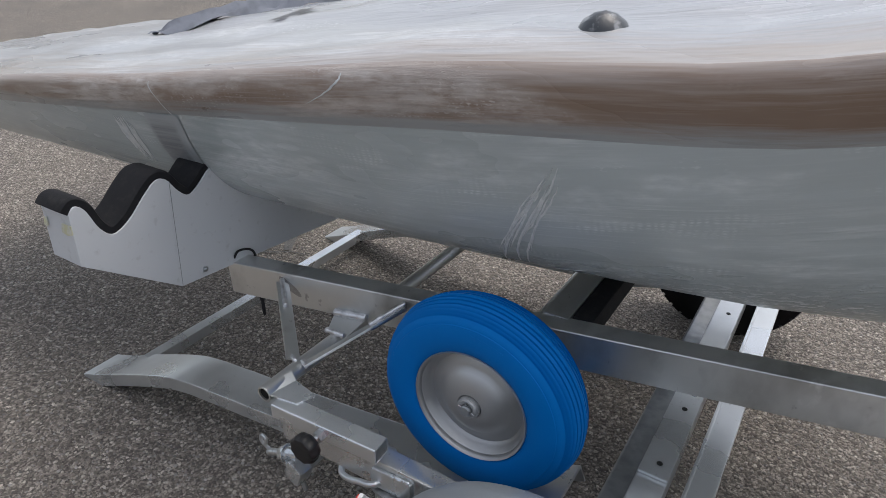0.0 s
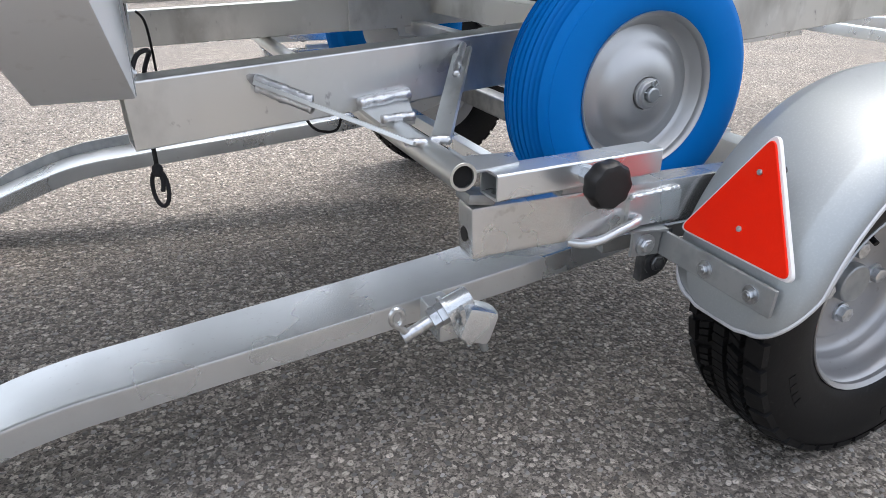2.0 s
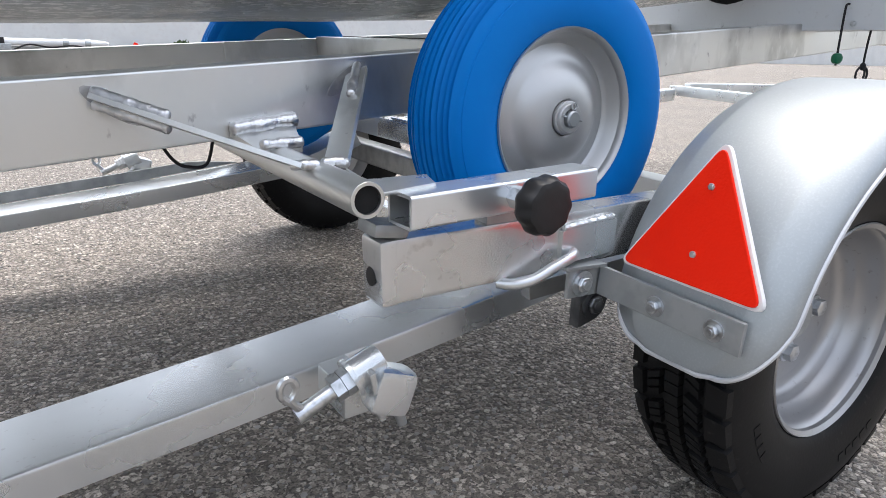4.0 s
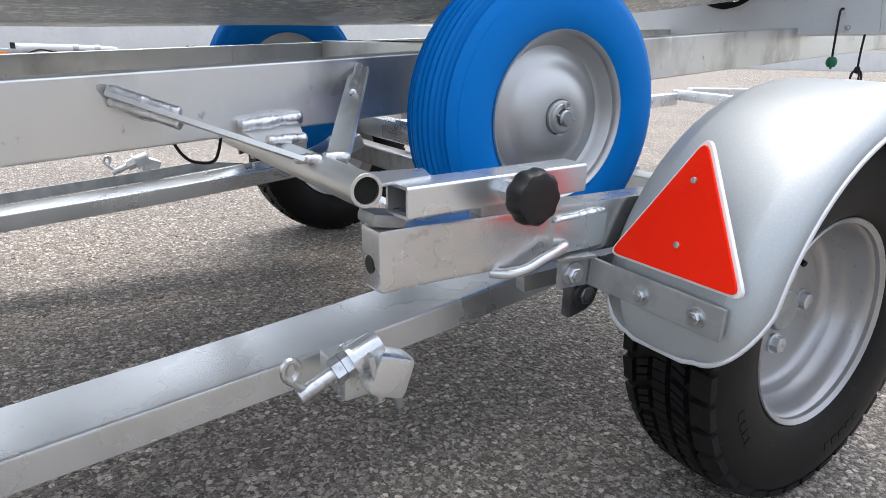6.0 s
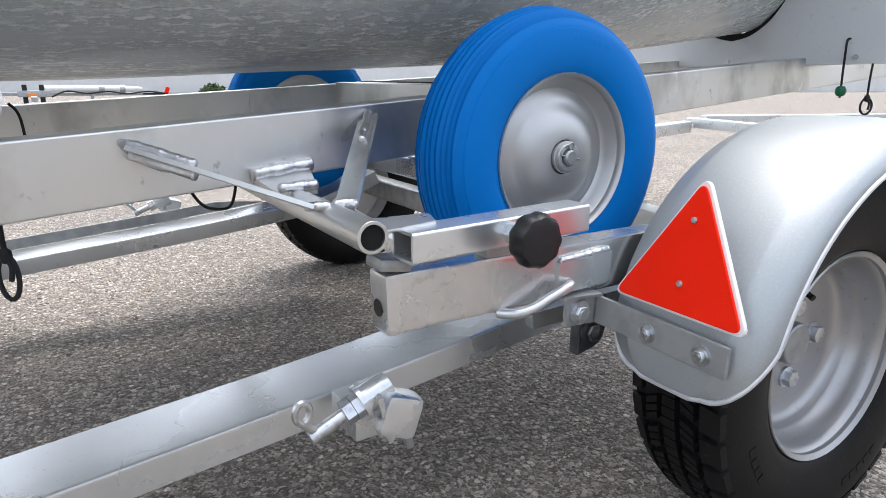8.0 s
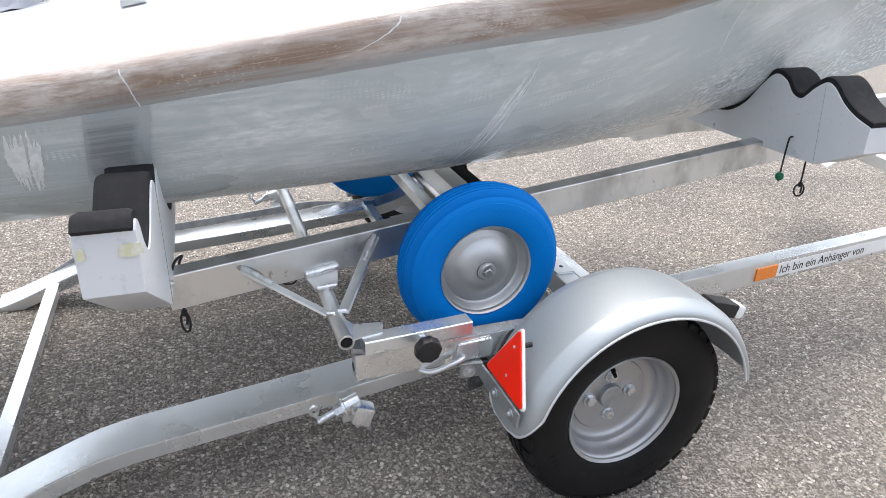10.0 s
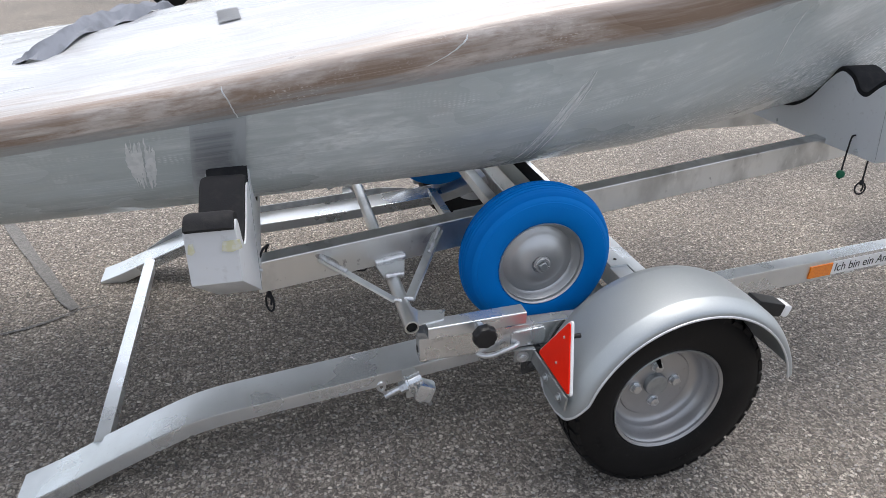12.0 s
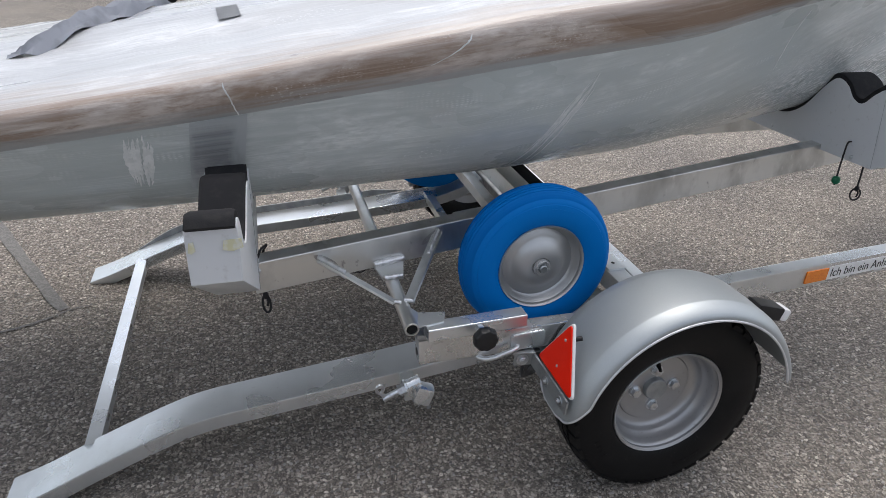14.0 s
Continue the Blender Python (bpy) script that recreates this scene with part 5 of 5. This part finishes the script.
# ---- background: a parked trailer with a mast on it, a low wall, a bush ----
far_trailer = tagged(empty("parked_trailer"), "distant parked boat trailer carrying a white mast", "trailer")
part("beam", beam((-3.2, 8.55, 0.335), (0.62, 8.55, 0.340), 0.06, 0.035, 0.006), zinc_dull, far_trailer)
part("cross_beam", beam((-0.75, 7.9, 0.30), (-0.75, 9.4, 0.30), 0.06, 0.05, 0.01), zinc_dull, far_trailer)
part("mast", lathe([(-0.66, 0.001), (-0.65, 0.040), (0.05, 0.040), (0.24, 0.036), (0.33, 0.030), (0.37, 0.020), (0.38, 0.001)], (0, 8.45, 0.398), 16, "x"), far_paint, far_trailer, "white mast lying on the trailer")
for x in (-0.83, -0.665):
    part("post", beam((x, 8.42, 0.20), (x, 8.42, 0.445), 0.05, 0.05, 0.008, up=(1, 0, 0)), black_plastic, far_trailer, "black upright roller post")
part("bracket", beam((-0.90, 8.40, 0.345), (-0.58, 8.40, 0.345), 0.06, 0.07, 0.012), zinc_dull, far_trailer)
part("side_reflector", beam((-0.80, 8.36, 0.33), (-0.72, 8.36, 0.33), 0.012, 0.035, 0.004), orange, far_trailer)
part("rear_lamp", beam((0.63, 8.45, 0.33), (0.67, 8.45, 0.42), 0.04, 0.045, 0.006), red, far_trailer, "red rear lamp on a tilted board")
for x in (-0.06, 0.16):
    part("lashing", lathe([(-0.03, 0.041), (-0.02, 0.047), (0.02, 0.047), (0.03, 0.041)], (x, 8.45, 0.398), 16, "x"), zinc_dull, far_trailer)
part("cable", bent(smooth_line([(-0.58, 8.38, 0.31), (-0.42, 8.38, 0.375), (-0.22, 8.38, 0.350), (0.0, 8.38, 0.372), (0.2, 8.38, 0.345), (0.42, 8.38, 0.372), (0.62, 8.4, 0.350)]), 0.009, 6), cord_black, far_trailer)
part("lamp_board", beam((0.38, 8.44, 0.345), (0.66, 8.44, 0.345), 0.02, 0.025, 0.004), black_plastic, far_trailer)
for y in (7.95, 9.3):
    part("wheel", lathe([(-0.07, 0.12), (-0.075, 0.2), (-0.05, 0.25), (0.05, 0.25), (0.075, 0.2), (0.07, 0.12)], (-1.8, y, 0.25), 28), rubber, far_trailer)
part("support_wheel", lathe([(-0.03, 0.05), (-0.035, 0.085), (0.035, 0.085), (0.03, 0.05)], (-0.164, 8.45, 0.20), 20), rubber, far_trailer)
part("support_leg", rod((-0.164, 8.50, 0.20), (-0.164, 8.50, 0.335), 0.02, 10), zinc_dull, far_trailer)

wall_paint = material("pale_render", (0.62, 0.63, 0.63), 0.8, 0, [(0.8, 4, 0.45, 0.7, (0.55, 0.56, 0.57)), (9, 3, 0.5, 0.7, (0.58, 0.58, 0.58))])
far_wall = part("wall_far", beam((-30, 24, 0.7), (60, 24, 0.7), 0.3, 1.4, 0.02), wall_paint, smooth=False)
tagged(far_wall, "long pale rendered wall at the yard's edge", "wall", kind="structure")
# added wall, never in view: dims what near-facing metal and ground receive
unseen_wall_paint = material("unseen_wall_grey", (0.27, 0.28, 0.29), 0.7, 0, [(0.6, 4, 0.45, 0.7, (0.22, 0.228, 0.235)), (7, 4, 0.5, 0.7, (0.31, 0.318, 0.325))], [(4, 2, 0.2, 0.01)])
helper_wall = part("unseen_wall", beam((-26, -12.0, 2.0), (30, -12.0, 2.0), 0.3, 4.0, 0.02), unseen_wall_paint, smooth=False)
tagged(helper_wall, "plain grey wall out of view, added to close the yard and darken reflections", "wall", kind="structure")


def bush_bm(at, size, count, seed):
    rnd = random.Random(seed)
    bm = bmesh.new()
    for _ in range(count):
        d = Vector((rnd.gauss(0, 1), rnd.gauss(0, 1), rnd.gauss(0, 1))).normalized() * size * rnd.random() ** 0.4
        p = Vector(at) + Vector((d.x, d.y, abs(d.z) * 0.9))
        a, b = Vector((rnd.gauss(0, 1), rnd.gauss(0, 1), rnd.gauss(0, 1))).normalized(), Vector((rnd.gauss(0, 1), rnd.gauss(0, 1), rnd.gauss(0, 1))).normalized()
        w = 0.05
        bm.faces.new([bm.verts.new(q) for q in (p - a * w, p + b * w * 0.5, p + a * w, p - b * w * 0.5)])
    return bm


bush = tagged(empty("bush"), "small green bush before the far wall", "bush")
part("leaves", bush_bm((3.6, 19.0, 0.0), 0.42, 900, 3), foliage, bush, smooth=False)
part("stem", rod((3.6, 19.0, 0.0), (3.6, 19.0, 0.35), 0.03, 8), rubber, bush)

# drawbar of the next trailer, with its white plate
next_trailer = tagged(empty("neighbour_trailer"), "pale galvanised frame of the next parked trailer", "trailer")
part("tube", beam((2.15, 1.93, 0.345), (1.80, 0.53, 0.345), 0.05, 0.05, 0.006), zinc, next_trailer)
part("beam", beam((2.17, 1.86, 0.350), (5.2, 0.98, 0.360), 0.05, 0.07, 0.008), zinc, next_trailer)
part("side_beam", beam((2.10, 1.90, 0.325), (1.15, 1.62, 0.315), 0.05, 0.06, 0.008), zinc, next_trailer)
part("plate", plate([(1.48, 0.85, 0.374), (1.89, 1.05, 0.374), (1.96, 1.27, 0.374), (1.58, 1.07, 0.374)], (0, 0, 0.006)), white_print, next_trailer, "white painted plate")
part("axle", rod((4.9, 0.48, 0.30), (4.9, 1.66, 0.30), 0.028, 14), zinc_dull, next_trailer)
for y in (0.48, 1.66):
    part("wheel", lathe([(-0.05, 0.05), (-0.055, 0.15), (-0.07, 0.18), (-0.07, 0.25), (-0.05, 0.285), (0.05, 0.285), (0.07, 0.25), (0.07, 0.18), (0.055, 0.15), (0.05, 0.05)], (4.9, y, 0.285), 32), rubber, next_trailer, "black road tyre")
part("support_post", merge(rod((3.6, 1.445, 0.008), (3.6, 1.445, 0.34), 0.022, 14), rod((3.6, 1.445, 0.0), (3.6, 1.445, 0.012), 0.07, 20)), zinc, next_trailer)

part("transom", plate([hull_rows[0][k] for k in range(len(hull_rows[0]))] + [cover_point(STATIONS[0], d, h, 1) for d, h in fc] + [cover_point(STATIONS[0], d, h, -1) for d, h in fc[::-1][1:]], (-0.004, 0, 0), 0.0), film_grey, boat, "grey transom under film", smooth=False)

# loose folds of the stretch film
rng = random.Random(41)
film_fold = material("film_fold", (0.66, 0.69, 0.69), 0.3, 0.0, [(60, 4, 0.45, 0.6, (0.78, 0.80, 0.80))], [(120, 3, 0.4, 0.003)], coat=0.5)


def film_crease(line, width, seed):
    """A crumpled fold of film standing a little proud of the hull: line of (along, height)."""
    hs = [p[1] for p in fine_section]
    ds = [p[0] for p in fine_section]
    pts = smooth_line([(x, h, 0) for x, h in line], 10)
    bm = bmesh.new()
    rows = []
    for k, p in enumerate(pts):
        x, h = p.x, p.y
        if h > 0.375:
            d = float(np.interp(h, [q[1] for q in RAIL], [q[0] for q in RAIL]))
        else:
            d = float(np.interp(h, hs, ds))
        c = hull_point(x, d, h, 1)
        t = k / (len(pts) - 1)
        w = width * (0.25 + math.sin(math.pi * t)) * (0.85 + 0.4 * noise.noise(Vector((t * 3, seed, 0))))
        jit = 0.002 * noise.noise(Vector((t * 13, seed, 4)))
        out = Vector((0, -0.7, -0.5)).normalized()
        ht = 0.0012 + 0.0006 * noise.noise(Vector((t * 17, seed, 7)))
        rows.append([bm.verts.new(c + Vector((jit - w, 0, 0)) + out * 0.0005), bm.verts.new(c + Vector((jit, 0, 0)) + out * ht), bm.verts.new(c + Vector((jit + w, 0, 0)) + out * 0.0005)])
    for a, b in zip(rows, rows[1:]):
        for i in (0, 1):
            bm.faces.new((a[i], b[i], b[i + 1], a[i + 1]))
    return part("film_crease", bm, film_fold, boat, "crumpled crease in the stretch film", crease=60)


CREASES = (
    ([(0.42, 0.36), (0.40, 0.30), (0.40, 0.22)], 0.0016),
    ([(-0.90, 0.462), (-0.895, 0.44), (-0.885, 0.40), (-0.875, 0.36)], 0.0016),
    ([(-0.46, 0.465), (-0.47, 0.45), (-0.50, 0.43), (-0.535, 0.415)], 0.002),
)
# bundles of thin strands: across the bilge near the wheel, and beside the rear cradle
for k in range(16):
    a, b = rng.uniform(0.0, 0.45), rng.uniform(0.55, 1.0)
    off = rng.uniform(-0.022, 0.022)
    way = [(-0.150, 0.36), (-0.185, 0.28), (-0.235, 0.18), (-0.275, 0.08)]
    CREASES += (([(float(np.interp(t, (0, 0.33, 0.67, 1), [p[0] for p in way])) + off * (0.4 + t) + rng.uniform(-0.003, 0.003), float(np.interp(t, (0, 0.33, 0.67, 1), [p[1] for p in way]))) for t in np.linspace(a, b, 5)], rng.uniform(0.0007, 0.0022)),)
for k in range(24):
    a, b = rng.uniform(0.0, 0.3), rng.uniform(0.6, 1.0)
    off = rng.uniform(-0.026, 0.024)
    CREASES += (([(-1.052 + off * (1.0 - 0.35 * t) - 0.012 * t + rng.uniform(-0.001, 0.001), 0.365 - 0.165 * t) for t in np.linspace(a, b, 5)], rng.uniform(0.0012, 0.0042)),)
# pleats gathered where the film was drawn round the bilge
CREASES += tuple(([(-0.30 + 0.012 * k, 0.030 + 0.004 * k), (-0.255 + 0.020 * k, 0.055 + 0.010 * k), (-0.21 + 0.030 * k, 0.075 + 0.014 * k)], 0.0012) for k in range(4))
for n_, (line, width) in enumerate(CREASES):
    film_crease(line, width, n_ * 3.7)
